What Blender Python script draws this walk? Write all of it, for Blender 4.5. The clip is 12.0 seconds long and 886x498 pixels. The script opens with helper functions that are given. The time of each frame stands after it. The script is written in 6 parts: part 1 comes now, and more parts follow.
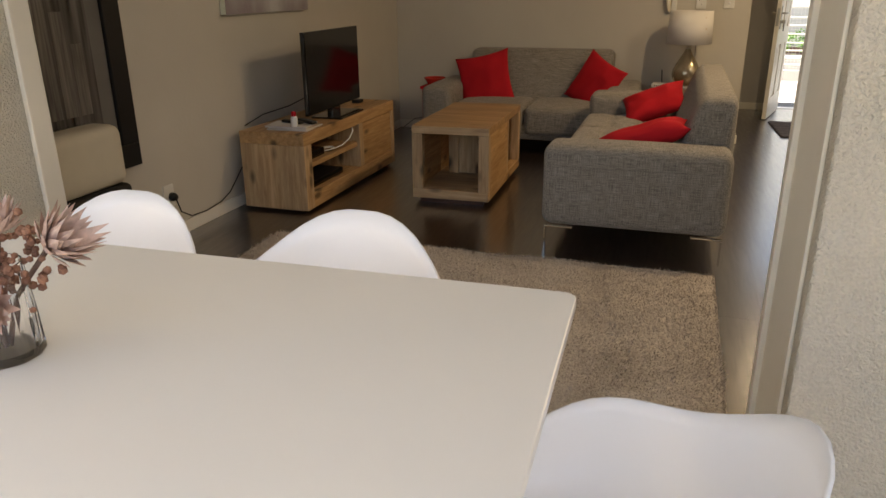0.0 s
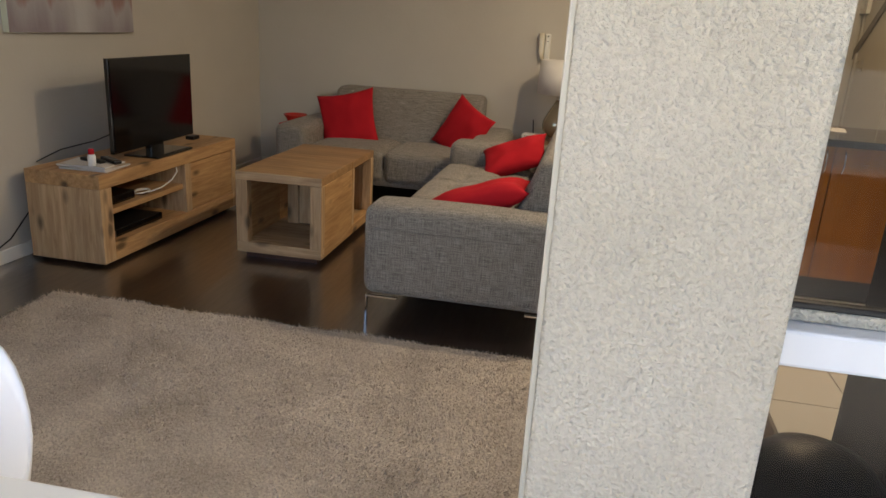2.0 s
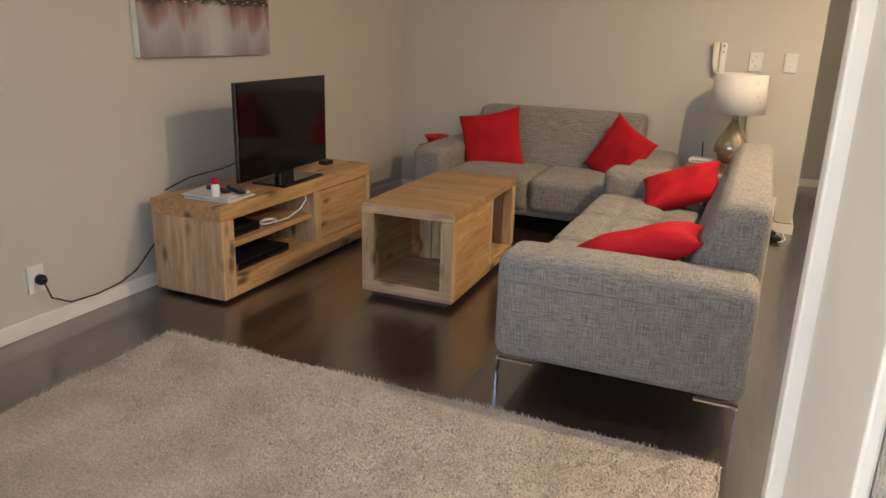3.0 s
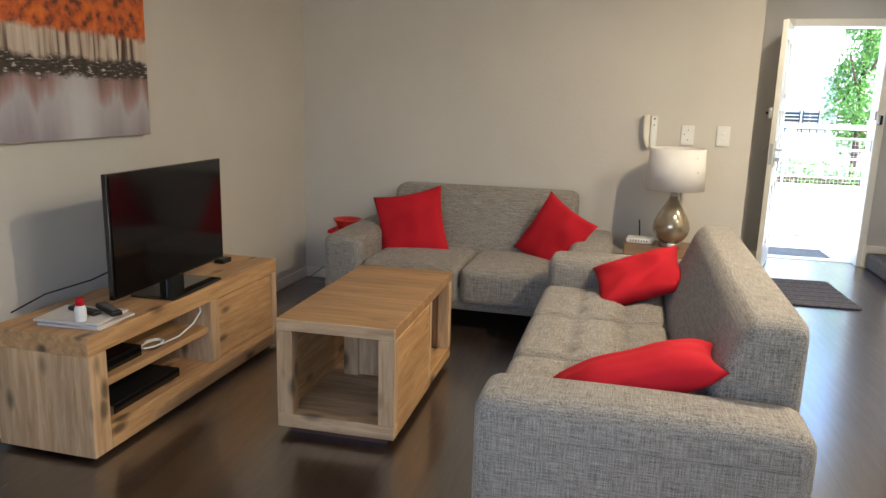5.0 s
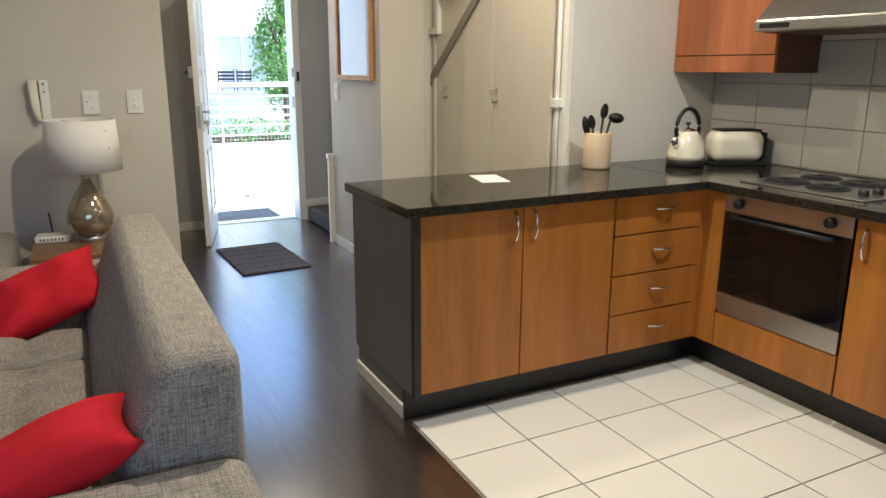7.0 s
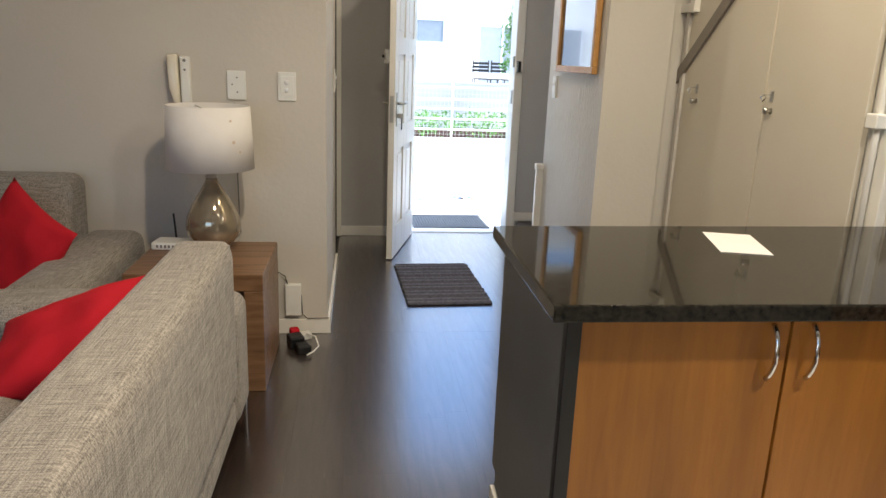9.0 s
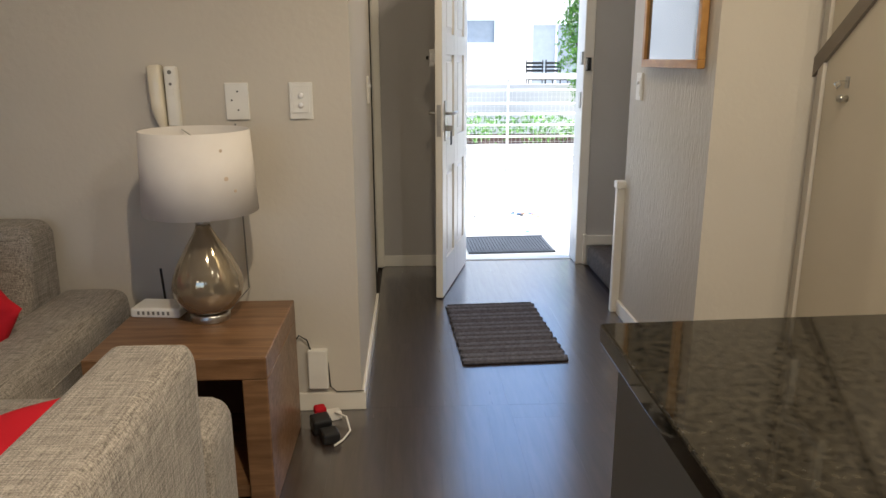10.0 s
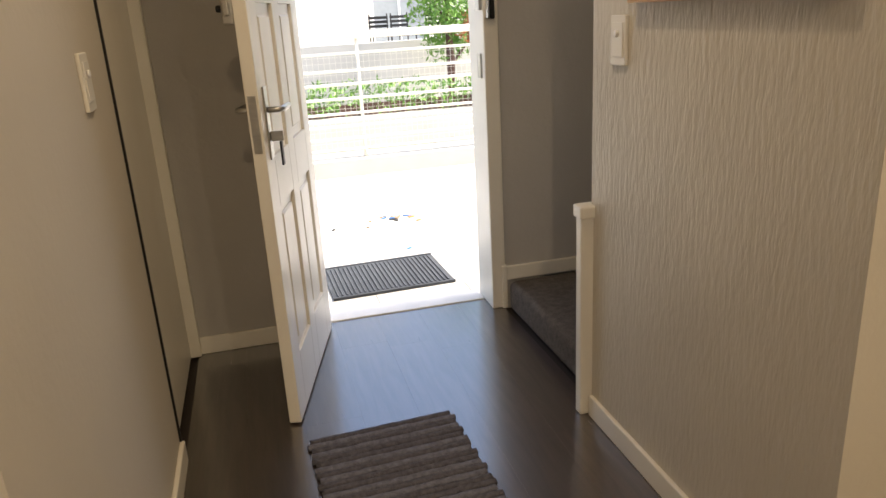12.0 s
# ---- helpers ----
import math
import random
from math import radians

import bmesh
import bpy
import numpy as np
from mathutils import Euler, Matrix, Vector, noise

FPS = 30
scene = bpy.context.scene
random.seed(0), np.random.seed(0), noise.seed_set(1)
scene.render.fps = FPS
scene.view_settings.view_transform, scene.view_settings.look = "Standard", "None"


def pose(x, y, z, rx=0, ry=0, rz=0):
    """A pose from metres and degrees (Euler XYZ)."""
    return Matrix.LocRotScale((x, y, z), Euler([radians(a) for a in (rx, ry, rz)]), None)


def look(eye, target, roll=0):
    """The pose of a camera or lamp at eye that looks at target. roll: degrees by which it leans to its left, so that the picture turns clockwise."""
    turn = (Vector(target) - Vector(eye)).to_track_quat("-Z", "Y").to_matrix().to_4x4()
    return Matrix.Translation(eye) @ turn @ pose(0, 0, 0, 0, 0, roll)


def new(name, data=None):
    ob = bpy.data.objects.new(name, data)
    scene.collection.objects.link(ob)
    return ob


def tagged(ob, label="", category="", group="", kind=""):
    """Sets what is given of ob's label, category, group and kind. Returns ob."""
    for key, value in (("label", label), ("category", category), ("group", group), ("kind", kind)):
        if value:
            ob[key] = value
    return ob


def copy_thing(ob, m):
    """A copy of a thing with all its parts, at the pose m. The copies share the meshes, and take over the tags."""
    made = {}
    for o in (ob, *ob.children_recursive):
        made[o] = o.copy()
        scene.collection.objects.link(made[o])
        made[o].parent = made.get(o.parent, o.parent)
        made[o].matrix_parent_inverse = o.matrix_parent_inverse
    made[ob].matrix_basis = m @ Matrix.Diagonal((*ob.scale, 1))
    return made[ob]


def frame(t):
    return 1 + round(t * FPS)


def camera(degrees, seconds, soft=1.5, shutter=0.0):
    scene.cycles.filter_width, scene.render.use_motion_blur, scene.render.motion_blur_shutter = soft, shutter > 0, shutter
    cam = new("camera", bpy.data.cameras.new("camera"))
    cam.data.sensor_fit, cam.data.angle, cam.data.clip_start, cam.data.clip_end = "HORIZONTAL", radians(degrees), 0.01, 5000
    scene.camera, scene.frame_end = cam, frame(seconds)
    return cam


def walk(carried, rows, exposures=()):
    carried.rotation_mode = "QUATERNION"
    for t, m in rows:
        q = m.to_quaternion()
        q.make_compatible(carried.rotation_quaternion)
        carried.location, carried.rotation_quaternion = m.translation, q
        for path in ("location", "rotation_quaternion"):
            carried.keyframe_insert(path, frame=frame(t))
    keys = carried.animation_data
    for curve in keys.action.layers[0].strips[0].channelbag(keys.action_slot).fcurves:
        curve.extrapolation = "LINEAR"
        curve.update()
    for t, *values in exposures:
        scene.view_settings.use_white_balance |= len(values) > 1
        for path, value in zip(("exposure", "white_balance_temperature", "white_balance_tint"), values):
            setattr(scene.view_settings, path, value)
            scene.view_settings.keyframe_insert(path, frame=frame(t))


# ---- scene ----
cam = camera(63.2, 12.0)
PATH = [
    (0, (0.033, 0.058, 1.326), (-0.544, 1.847, 0.641), -0.5),
    (0.5, (0.063, 0.093, 1.356), (-0.375, 1.956, 0.773), -0.2),
    (1, (0.238, 0.213, 1.36), (-0.061, 2.11, 0.802), 0.5),
    (1.5, (0.41, 0.393, 1.367), (0.204, 2.296, 0.789), 2.2),
    (2, (0.354, 0.687, 1.351), (-0.006, 2.562, 0.753), 3.5),
    (2.5, (0.309, 0.953, 1.334), (-0.366, 2.741, 0.743), 2.4),
    (2.7, (0.293, 1.072, 1.346), (-0.471, 2.824, 0.755), 2.0),
    (4.5, (-0.155, 1.621, 1.378), (-0.715, 3.477, 0.888), -0.8),
    (5, (-0.208, 1.774, 1.395), (-0.688, 3.671, 0.985), 1.5),
    (5.5, (-0.271, 1.907, 1.39), (-0.408, 3.861, 0.982), 1.4),
    (6, (-0.281, 2.049, 1.386), (0.06, 3.968, 0.94), 0.1),
    (6.5, (-0.149, 2.214, 1.371), (0.594, 4.006, 0.887), -0.3),
    (6.7, (-0.07, 2.289, 1.391), (0.815, 4.015, 0.903), 0.0),
    (8.5, (0.652, 3.121, 1.363), (1.149, 4.985, 0.838), 3.4),
    (9, (0.713, 3.434, 1.352), (0.943, 5.353, 0.838), 2.2),
    (9.5, (0.752, 3.837, 1.341), (0.929, 5.774, 0.875), 0.9),
    (10, (0.771, 4.237, 1.336), (0.85, 6.169, 0.827), -0.2),
    (10.5, (0.744, 4.675, 1.326), (0.908, 6.592, 0.782), -0.8),
    (11, (0.811, 5.062, 1.317), (1.064, 6.966, 0.761), -1.3),
    (11.5, (0.856, 5.496, 1.311), (1.183, 7.38, 0.725), -1.9),
    (12, (0.918, 5.966, 1.305), (1.371, 7.811, 0.678), -3.3),
]
walk(cam, [(t, look(eye, target, roll)) for t, eye, target, roll in PATH],
     exposures=[(0, 1.45, 6900, 10), (0.5, 1.5, 7000, 12), (1, 1.75, 6600, 11), (1.5, 1.85, 6000, 8), (2, 1.85, 6000, 9), (2.7, 2.25, 6000, 10),
                (4.3, 2.7, 5500, 8), (5.5, 2.5, 5300, 6), (6.5, 2.05, 5100, 6), (8.5, 2.05, 5200, 8), (10.5, 1.7, 5600, 10), (11.5, 1.6, 5900, 11), (12, 1.65, 6700, 12)])

# ---------------------------------------------------------------- world, sun, lamps
world = bpy.data.worlds.new("sky")
scene.world = world
world.use_nodes = True
wn = world.node_tree
sky = wn.nodes.new("ShaderNodeTexSky")
sky.sky_type = "NISHITA"
sky.sun_disc = False
sky.sun_elevation = radians(52)
sky.sun_rotation = radians(98)
sky.dust_density = 3.0
wn.links.new(sky.outputs[0], wn.nodes["Background"].inputs[0])
wn.nodes["Background"].inputs[1].default_value = 0.15
sun = new("sun", bpy.data.lights.new("sun", "SUN"))
sun.data.energy = 5.0
sun.data.angle = radians(12)
sun.data.color = (1.0, 0.95, 0.87)
sun.matrix_world = look((0, 0, 0), (-0.60, 0.09, -0.79))


def ceiling_lamp(x, y, z, watts, colour=(1.0, 0.85, 0.64), size=0.09):
    """A warm round ceiling downlight: a glowing disc in a white ring."""
    lamp = new("ceiling_downlight_lamp", bpy.data.lights.new("ceiling_downlight_lamp", "AREA"))
    lamp.data.shape = "DISK"
    lamp.data.size = size
    lamp.data.energy = watts
    lamp.data.color = colour
    lamp.matrix_world = pose(x, y, z)


ceiling_lamp(0.92, 4.65, 2.56, 11.5, (1.0, 0.74, 0.44), 0.06)
ceiling_lamp(2.15, 3.90, 2.56, 7.5, (1.0, 0.86, 0.66))
ceiling_lamp(1.95, 5.6, 2.56, 4.0, (1.0, 0.74, 0.40))
ceiling_lamp(1.25, 7.55, 2.56, 3.0, (1.0, 0.76, 0.48))


# ---------------------------------------------------------------- materials
def mat(name, c1, c2=None, rough=0.6, scale=8.0, stretch=(1, 1, 1), bump=0.0, bscale=60.0, metal=0.0, detail=4.0,
        rvar=0.0, spec=0.5, fine=0.0, rnd=0.0, coat=0.0, bstretch=None):
    """A surface with colour variation at two scales and fine relief, in metres."""
    m = bpy.data.materials.new(name)
    m.use_nodes = True
    nt = m.node_tree
    b = nt.nodes["Principled BSDF"]
    b.inputs["Metallic"].default_value = metal
    b.inputs["Specular IOR Level"].default_value = spec
    b.inputs["Coat Weight"].default_value = coat
    b.inputs["Coat Roughness"].default_value = 0.12
    tc = nt.nodes.new("ShaderNodeTexCoord")
    geo = nt.nodes.new("ShaderNodeNewGeometry")
    mp = nt.nodes.new("ShaderNodeMapping")
    mp.inputs["Scale"].default_value = stretch
    nt.links.new(tc.outputs["Object"], mp.inputs[0])
    n1 = nt.nodes.new("ShaderNodeTexNoise")
    n1.inputs["Scale"].default_value = scale
    n1.inputs["Detail"].default_value = detail
    nt.links.new(mp.outputs[0], n1.inputs["Vector"])
    ramp = nt.nodes.new("ShaderNodeValToRGB")
    ramp.color_ramp.elements[0].position = 0.3
    ramp.color_ramp.elements[1].position = 0.7
    c2 = c2 or tuple(v * 0.9 for v in c1)
    ramp.color_ramp.elements[0].color = (*c2, 1)
    ramp.color_ramp.elements[1].color = (*c1, 1)
    nt.links.new(n1.outputs[0], ramp.inputs[0])
    out = ramp.outputs[0]
    n2 = nt.nodes.new("ShaderNodeTexNoise")
    n2.inputs["Scale"].default_value = bscale
    n2.inputs["Detail"].default_value = 3.0
    mp2 = nt.nodes.new("ShaderNodeMapping")
    mp2.inputs["Scale"].default_value = bstretch or stretch
    nt.links.new(tc.outputs["Object"], mp2.inputs[0])
    nt.links.new(mp2.outputs[0], n2.inputs["Vector"])
    if fine:
        hsv = nt.nodes.new("ShaderNodeMapRange")
        hsv.inputs[1].default_value, hsv.inputs[2].default_value = 0.3, 0.7
        hsv.inputs[3].default_value, hsv.inputs[4].default_value = 1 - fine, 1 + fine
        nt.links.new(n2.outputs[0], hsv.inputs[0])
        mul = nt.nodes.new("ShaderNodeVectorMath")
        mul.operation = "SCALE"
        nt.links.new(out, mul.inputs[0])
        nt.links.new(hsv.outputs[0], mul.inputs["Scale"])
        out = mul.outputs[0]
    if rnd:
        info = nt.nodes.new("ShaderNodeObjectInfo")
        mr = nt.nodes.new("ShaderNodeMapRange")
        mr.inputs[3].default_value, mr.inputs[4].default_value = 1 - rnd, 1 + rnd
        nt.links.new(info.outputs["Random"], mr.inputs[0])
        mul = nt.nodes.new("ShaderNodeVectorMath")
        mul.operation = "SCALE"
        nt.links.new(out, mul.inputs[0])
        nt.links.new(mr.outputs[0], mul.inputs["Scale"])
        out = mul.outputs[0]
    nt.links.new(out, b.inputs["Base Color"])
    if rvar:
        mr = nt.nodes.new("ShaderNodeMapRange")
        mr.inputs[1].default_value, mr.inputs[2].default_value = 0.3, 0.7
        mr.inputs[3].default_value, mr.inputs[4].default_value = max(rough - rvar, 0.02), rough + rvar
        nt.links.new(n1.outputs[0], mr.inputs[0])
        nt.links.new(mr.outputs[0], b.inputs["Roughness"])
    else:
        b.inputs["Roughness"].default_value = rough
    if bump:
        bp = nt.nodes.new("ShaderNodeBump")
        bp.inputs["Strength"].default_value = 1.0
        bp.inputs["Distance"].default_value = bump
        nt.links.new(n2.outputs[0], bp.inputs["Height"])
        nt.links.new(bp.outputs[0], b.inputs["Normal"])
    return m


def glass(name, tint=(1, 1, 1), rough=0.0, ior=1.45):
    m = bpy.data.materials.new(name)
    m.use_nodes = True
    b = m.node_tree.nodes["Principled BSDF"]
    b.inputs["Base Color"].default_value = (*tint, 1)
    b.inputs["Transmission Weight"].default_value = 1.0
    b.inputs["Roughness"].default_value = rough
    b.inputs["IOR"].default_value = ior
    return m


def wood(name, light, dark, grain_axis="Y", knots=0.0, rough=0.45, rnd=0.0, bump=0.0004):
    """Boards with long grain, broad colour bands and, where asked, dark knots."""
    m = bpy.data.materials.new(name)
    m.use_nodes = True
    nt = m.node_tree
    b = nt.nodes["Principled BSDF"]
    tc = nt.nodes.new("ShaderNodeTexCoord")
    mp = nt.nodes.new("ShaderNodeMapping")
    st = {"X": (1.2, 14, 14), "Y": (14, 1.2, 14), "Z": (14, 14, 1.2)}[grain_axis]
    mp.inputs["Scale"].default_value = st
    nt.links.new(tc.outputs["Object"], mp.inputs[0])
    g = nt.nodes.new("ShaderNodeTexNoise")
    g.inputs["Scale"].default_value = 3.0
    g.inputs["Detail"].default_value = 8.0
    g.inputs["Roughness"].default_value = 0.65
    g.inputs["Distortion"].default_value = 0.6
    nt.links.new(mp.outputs[0], g.inputs["Vector"])
    ramp = nt.nodes.new("ShaderNodeValToRGB")
    ramp.color_ramp.elements[0].position = 0.32
    ramp.color_ramp.elements[1].position = 0.66
    ramp.color_ramp.elements[0].color = (*dark, 1)
    ramp.color_ramp.elements[1].color = (*light, 1)
    nt.links.new(g.outputs[0], ramp.inputs[0])
    out = ramp.outputs[0]
    big = nt.nodes.new("ShaderNodeTexNoise")
    big.inputs["Scale"].default_value = 0.55
    big.inputs["Detail"].default_value = 2.0
    nt.links.new(mp.outputs[0], big.inputs["Vector"])
    mr = nt.nodes.new("ShaderNodeMapRange")
    mr.inputs[1].default_value, mr.inputs[2].default_value = 0.3, 0.7
    mr.inputs[3].default_value, mr.inputs[4].default_value = 0.78, 1.16
    nt.links.new(big.outputs[0], mr.inputs[0])
    mul = nt.nodes.new("ShaderNodeVectorMath")
    mul.operation = "SCALE"
    nt.links.new(out, mul.inputs[0])
    nt.links.new(mr.outputs[0], mul.inputs["Scale"])
    out = mul.outputs[0]
    if knots:
        mk = nt.nodes.new("ShaderNodeMapping")
        mk.inputs["Scale"].default_value = {"X": (0.45, 1, 1), "Y": (1, 0.45, 1), "Z": (1, 1, 0.45)}[grain_axis]
        nt.links.new(tc.outputs["Object"], mk.inputs[0])
        v = nt.nodes.new("ShaderNodeTexVoronoi")
        v.inputs["Scale"].default_value = 9.0
        nt.links.new(mk.outputs[0], v.inputs["Vector"])
        kr = nt.nodes.new("ShaderNodeMapRange")
        kr.inputs[1].default_value, kr.inputs[2].default_value = 0.10, 0.25
        kr.inputs[3].default_value, kr.inputs[4].default_value = 1 - knots, 1.0
        nt.links.new(v.outputs["Distance"], kr.inputs[0])
        mul = nt.nodes.new("ShaderNodeVectorMath")
        mul.operation = "SCALE"
        nt.links.new(out, mul.inputs[0])
        nt.links.new(kr.outputs[0], mul.inputs["Scale"])
        out = mul.outputs[0]
    if rnd:
        info = nt.nodes.new("ShaderNodeObjectInfo")
        mr = nt.nodes.new("ShaderNodeMapRange")
        mr.inputs[3].default_value, mr.inputs[4].default_value = 1 - rnd, 1 + rnd
        nt.links.new(info.outputs["Random"], mr.inputs[0])
        mul = nt.nodes.new("ShaderNodeVectorMath")
        mul.operation = "SCALE"
        nt.links.new(out, mul.inputs[0])
        nt.links.new(mr.outputs[0], mul.inputs["Scale"])
        out = mul.outputs[0]
    nt.links.new(out, b.inputs["Base Color"])
    rr = nt.nodes.new("ShaderNodeMapRange")
    rr.inputs[3].default_value, rr.inputs[4].default_value = rough + 0.1, rough - 0.08
    nt.links.new(g.outputs[0], rr.inputs[0])
    nt.links.new(rr.outputs[0], b.inputs["Roughness"])
    bp = nt.nodes.new("ShaderNodeBump")
    bp.inputs["Distance"].default_value = bump
    nt.links.new(g.outputs[0], bp.inputs["Height"])
    nt.links.new(bp.outputs[0], b.inputs["Normal"])
    return m


def weave(name, light, dark, scale=220.0):
    """Slubby tweed: light and dark threads both ways, with longer streaks."""
    m = bpy.data.materials.new(name)
    m.use_nodes = True
    nt = m.node_tree
    b = nt.nodes["Principled BSDF"]
    b.inputs["Roughness"].default_value = 0.95
    b.inputs["Specular IOR Level"].default_value = 0.15
    b.inputs["Sheen Weight"].default_value = 0.15
    tc = nt.nodes.new("ShaderNodeTexCoord")
    total = None
    for st in ((0.05, 1, 1), (1, 0.05, 1), (1, 1, 0.05)):
        mp = nt.nodes.new("ShaderNodeMapping")
        mp.inputs["Scale"].default_value = st
        nt.links.new(tc.outputs["Object"], mp.inputs[0])
        n = nt.nodes.new("ShaderNodeTexNoise")
        n.inputs["Scale"].default_value = scale
        n.inputs["Detail"].default_value = 3.0
        nt.links.new(mp.outputs[0], n.inputs["Vector"])
        if total is None:
            total = n.outputs[0]
        else:
            ad = nt.nodes.new("ShaderNodeMath")
            ad.operation = "MULTIPLY_ADD"
            ad.inputs[1].default_value = 1.0
            nt.links.new(n.outputs[0], ad.inputs[0])
            nt.links.new(total, ad.inputs[2])
            total = ad.outputs[0]
    mr = nt.nodes.new("ShaderNodeMapRange")
    mr.inputs[1].default_value, mr.inputs[2].default_value = 1.17, 1.83
    nt.links.new(total, mr.inputs[0])
    ramp = nt.nodes.new("ShaderNodeValToRGB")
    ramp.color_ramp.elements[0].color = (*dark, 1)
    ramp.color_ramp.elements[1].color = (*light, 1)
    nt.links.new(mr.outputs[0], ramp.inputs[0])
    nt.links.new(ramp.outputs[0], b.inputs["Base Color"])
    bp = nt.nodes.new("ShaderNodeBump")
    bp.inputs["Distance"].default_value = 0.0012
    nt.links.new(mr.outputs[0], bp.inputs["Height"])
    nt.links.new(bp.outputs[0], b.inputs["Normal"])
    return m


M_WALL = mat("taupe_wall_paint", (0.59, 0.555, 0.49), (0.555, 0.52, 0.46), 0.7, 2.0, bump=0.0012, bscale=45)
M_GREY = mat("grey_wall_paint", (0.48, 0.47, 0.46), (0.445, 0.435, 0.425), 0.75, 2.0, bump=0.0012, bscale=45)
M_KWALL = mat("cream_wall_paint", (0.68, 0.65, 0.58), (0.64, 0.61, 0.545), 0.6, 2.0, bump=0.0008, bscale=45)
# fine paints the stipple's tiny shadows into the colour, following the bump
M_STIPPLE = mat("stippled_cream_plaster", (0.64, 0.585, 0.485), (0.58, 0.53, 0.43), 0.9, 5.0, bump=0.016, bscale=150, detail=3, fine=0.07)
M_COMB = mat("combed_plaster", (0.58, 0.545, 0.48), (0.54, 0.505, 0.44), 0.5, 3.0, bump=0.0045, bscale=60, bstretch=(1, 1.3, 0.32), detail=10)
M_WHITE = mat("white_gloss_paint", (0.80, 0.78, 0.72), (0.74, 0.71, 0.64), 0.35, 3.0, bump=0.0003, bscale=25)
M_CEIL = mat("white_ceiling_paint", (0.80, 0.79, 0.76), None, 0.9, 3.0, bump=0.0005, bscale=60)
M_ALU = mat("white_aluminium", (0.72, 0.73, 0.76), (0.66, 0.67, 0.70), 0.35, 6.0, rvar=0.08)
M_JAMB = mat("cream_painted_frame", (0.70, 0.66, 0.57), (0.64, 0.60, 0.52), 0.5, 3.0, bump=0.0003, bscale=40)
M_PLANK = wood("dark_laminate", (0.040, 0.025, 0.020), (0.018, 0.011, 0.009), "Y", 0.0, 0.30, rnd=0.18, bump=0.0005)
pb = M_PLANK.node_tree.nodes["Principled BSDF"]
pb.inputs["Coat Weight"].default_value = 1.0
pb.inputs["Coat Roughness"].default_value = 0.20
pb.inputs["Coat IOR"].default_value = 2.4
pb.inputs["Specular IOR Level"].default_value = 0.7
M_JOINT = mat("dark_joint", (0.02, 0.014, 0.012), None, 0.6)
M_TILE = mat("cream_floor_tile", (0.74, 0.71, 0.65), (0.725, 0.695, 0.635), 0.3, 4.0, rvar=0.0, rnd=0.03)
M_GROUT = mat("grey_grout", (0.23, 0.21, 0.19), None, 0.9, 30)
M_PORCH = mat("pale_porch_tile", (0.50, 0.475, 0.425), (0.44, 0.42, 0.38), 0.45, 3.0, rnd=0.03)
M_RUG = mat("beige_shag", (0.64, 0.565, 0.485), (0.47, 0.41, 0.345), 1.0, 3.5, bump=0.010, bscale=120, spec=0.1, fine=0.22, detail=6)
M_SOFA = weave("grey_tweed", (0.42, 0.385, 0.34), (0.12, 0.108, 0.096), 300)
M_RED = mat("red_cotton", (0.50, 0.012, 0.022), (0.42, 0.009, 0.018), 0.85, 6.0, bump=0.0006, bscale=500, spec=0.2)
M_ACACIA = wood("knotty_acacia", (0.56, 0.345, 0.155), (0.34, 0.18, 0.07), "Y", 0.72, 0.45)
M_ACACIAZ = wood("knotty_acacia_upright", (0.60, 0.42, 0.24), (0.38, 0.23, 0.11), "Z", 0.72, 0.45)
M_ACACIAX = wood("knotty_acacia_cross", (0.60, 0.42, 0.24), (0.38, 0.23, 0.11), "X", 0.6, 0.5)
M_TABLETOP = wood("brown_acacia_top", (0.42, 0.255, 0.115), (0.28, 0.155, 0.065), "X", 0.3, 0.42)
M_OAKBROWN = wood("brown_stained_wood", (0.25, 0.142, 0.07), (0.135, 0.07, 0.032), "X", 0.3, 0.35)
M_CHERRY = wood("amber_veneer", (0.39, 0.155, 0.016), (0.32, 0.12, 0.012), "Z", 0.0, 0.35, bump=0.0001)
M_CHERRYD = wood("red_veneer", (0.44, 0.15, 0.05), (0.36, 0.115, 0.035), "Z", 0.0, 0.35, bump=0.0001)
M_DKBROWN = mat("dark_brown_board", (0.10, 0.045, 0.03), (0.075, 0.033, 0.022), 0.5, 5)
M_GRANITE = mat("black_granite", (0.034, 0.030, 0.022), (0.004, 0.004, 0.004), 0.05, 70.0, detail=8, spec=0.25)
M_KICK = mat("black_kickboard", (0.012, 0.013, 0.014), None, 0.4)
M_ENDPANEL = mat("grey_end_panel", (0.17, 0.165, 0.155), (0.15, 0.145, 0.135), 0.5, 3)
M_STEEL = mat("brushed_steel", (0.55, 0.54, 0.51), (0.48, 0.47, 0.45), 0.32, 12, (1, 1, 12), metal=1.0)
M_CHROME = mat("chrome", (0.75, 0.75, 0.75), None, 0.1, metal=1.0)
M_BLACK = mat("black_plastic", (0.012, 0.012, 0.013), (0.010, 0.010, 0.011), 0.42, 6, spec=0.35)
M_BLACKGLOSS = mat("black_gloss", (0.006, 0.006, 0.007), None, 0.06, spec=0.6)
M_SCREEN = mat("dark_screen", (0.004, 0.004, 0.005), None, 0.10, spec=0.45)
M_SHELL = mat("white_moulded_plastic", (0.82, 0.82, 0.84), (0.80, 0.80, 0.82), 0.3, 2)
M_TABLE = mat("white_laminate", (0.78, 0.755, 0.70), (0.76, 0.735, 0.68), 0.35, 2, rvar=0.05)
M_PLASTIC = mat("white_plastic", (0.80, 0.79, 0.75), None, 0.35, 10)
M_IVORY = mat("ivory_enamel", (0.78, 0.72, 0.58), None, 0.18, 6, coat=0.5)
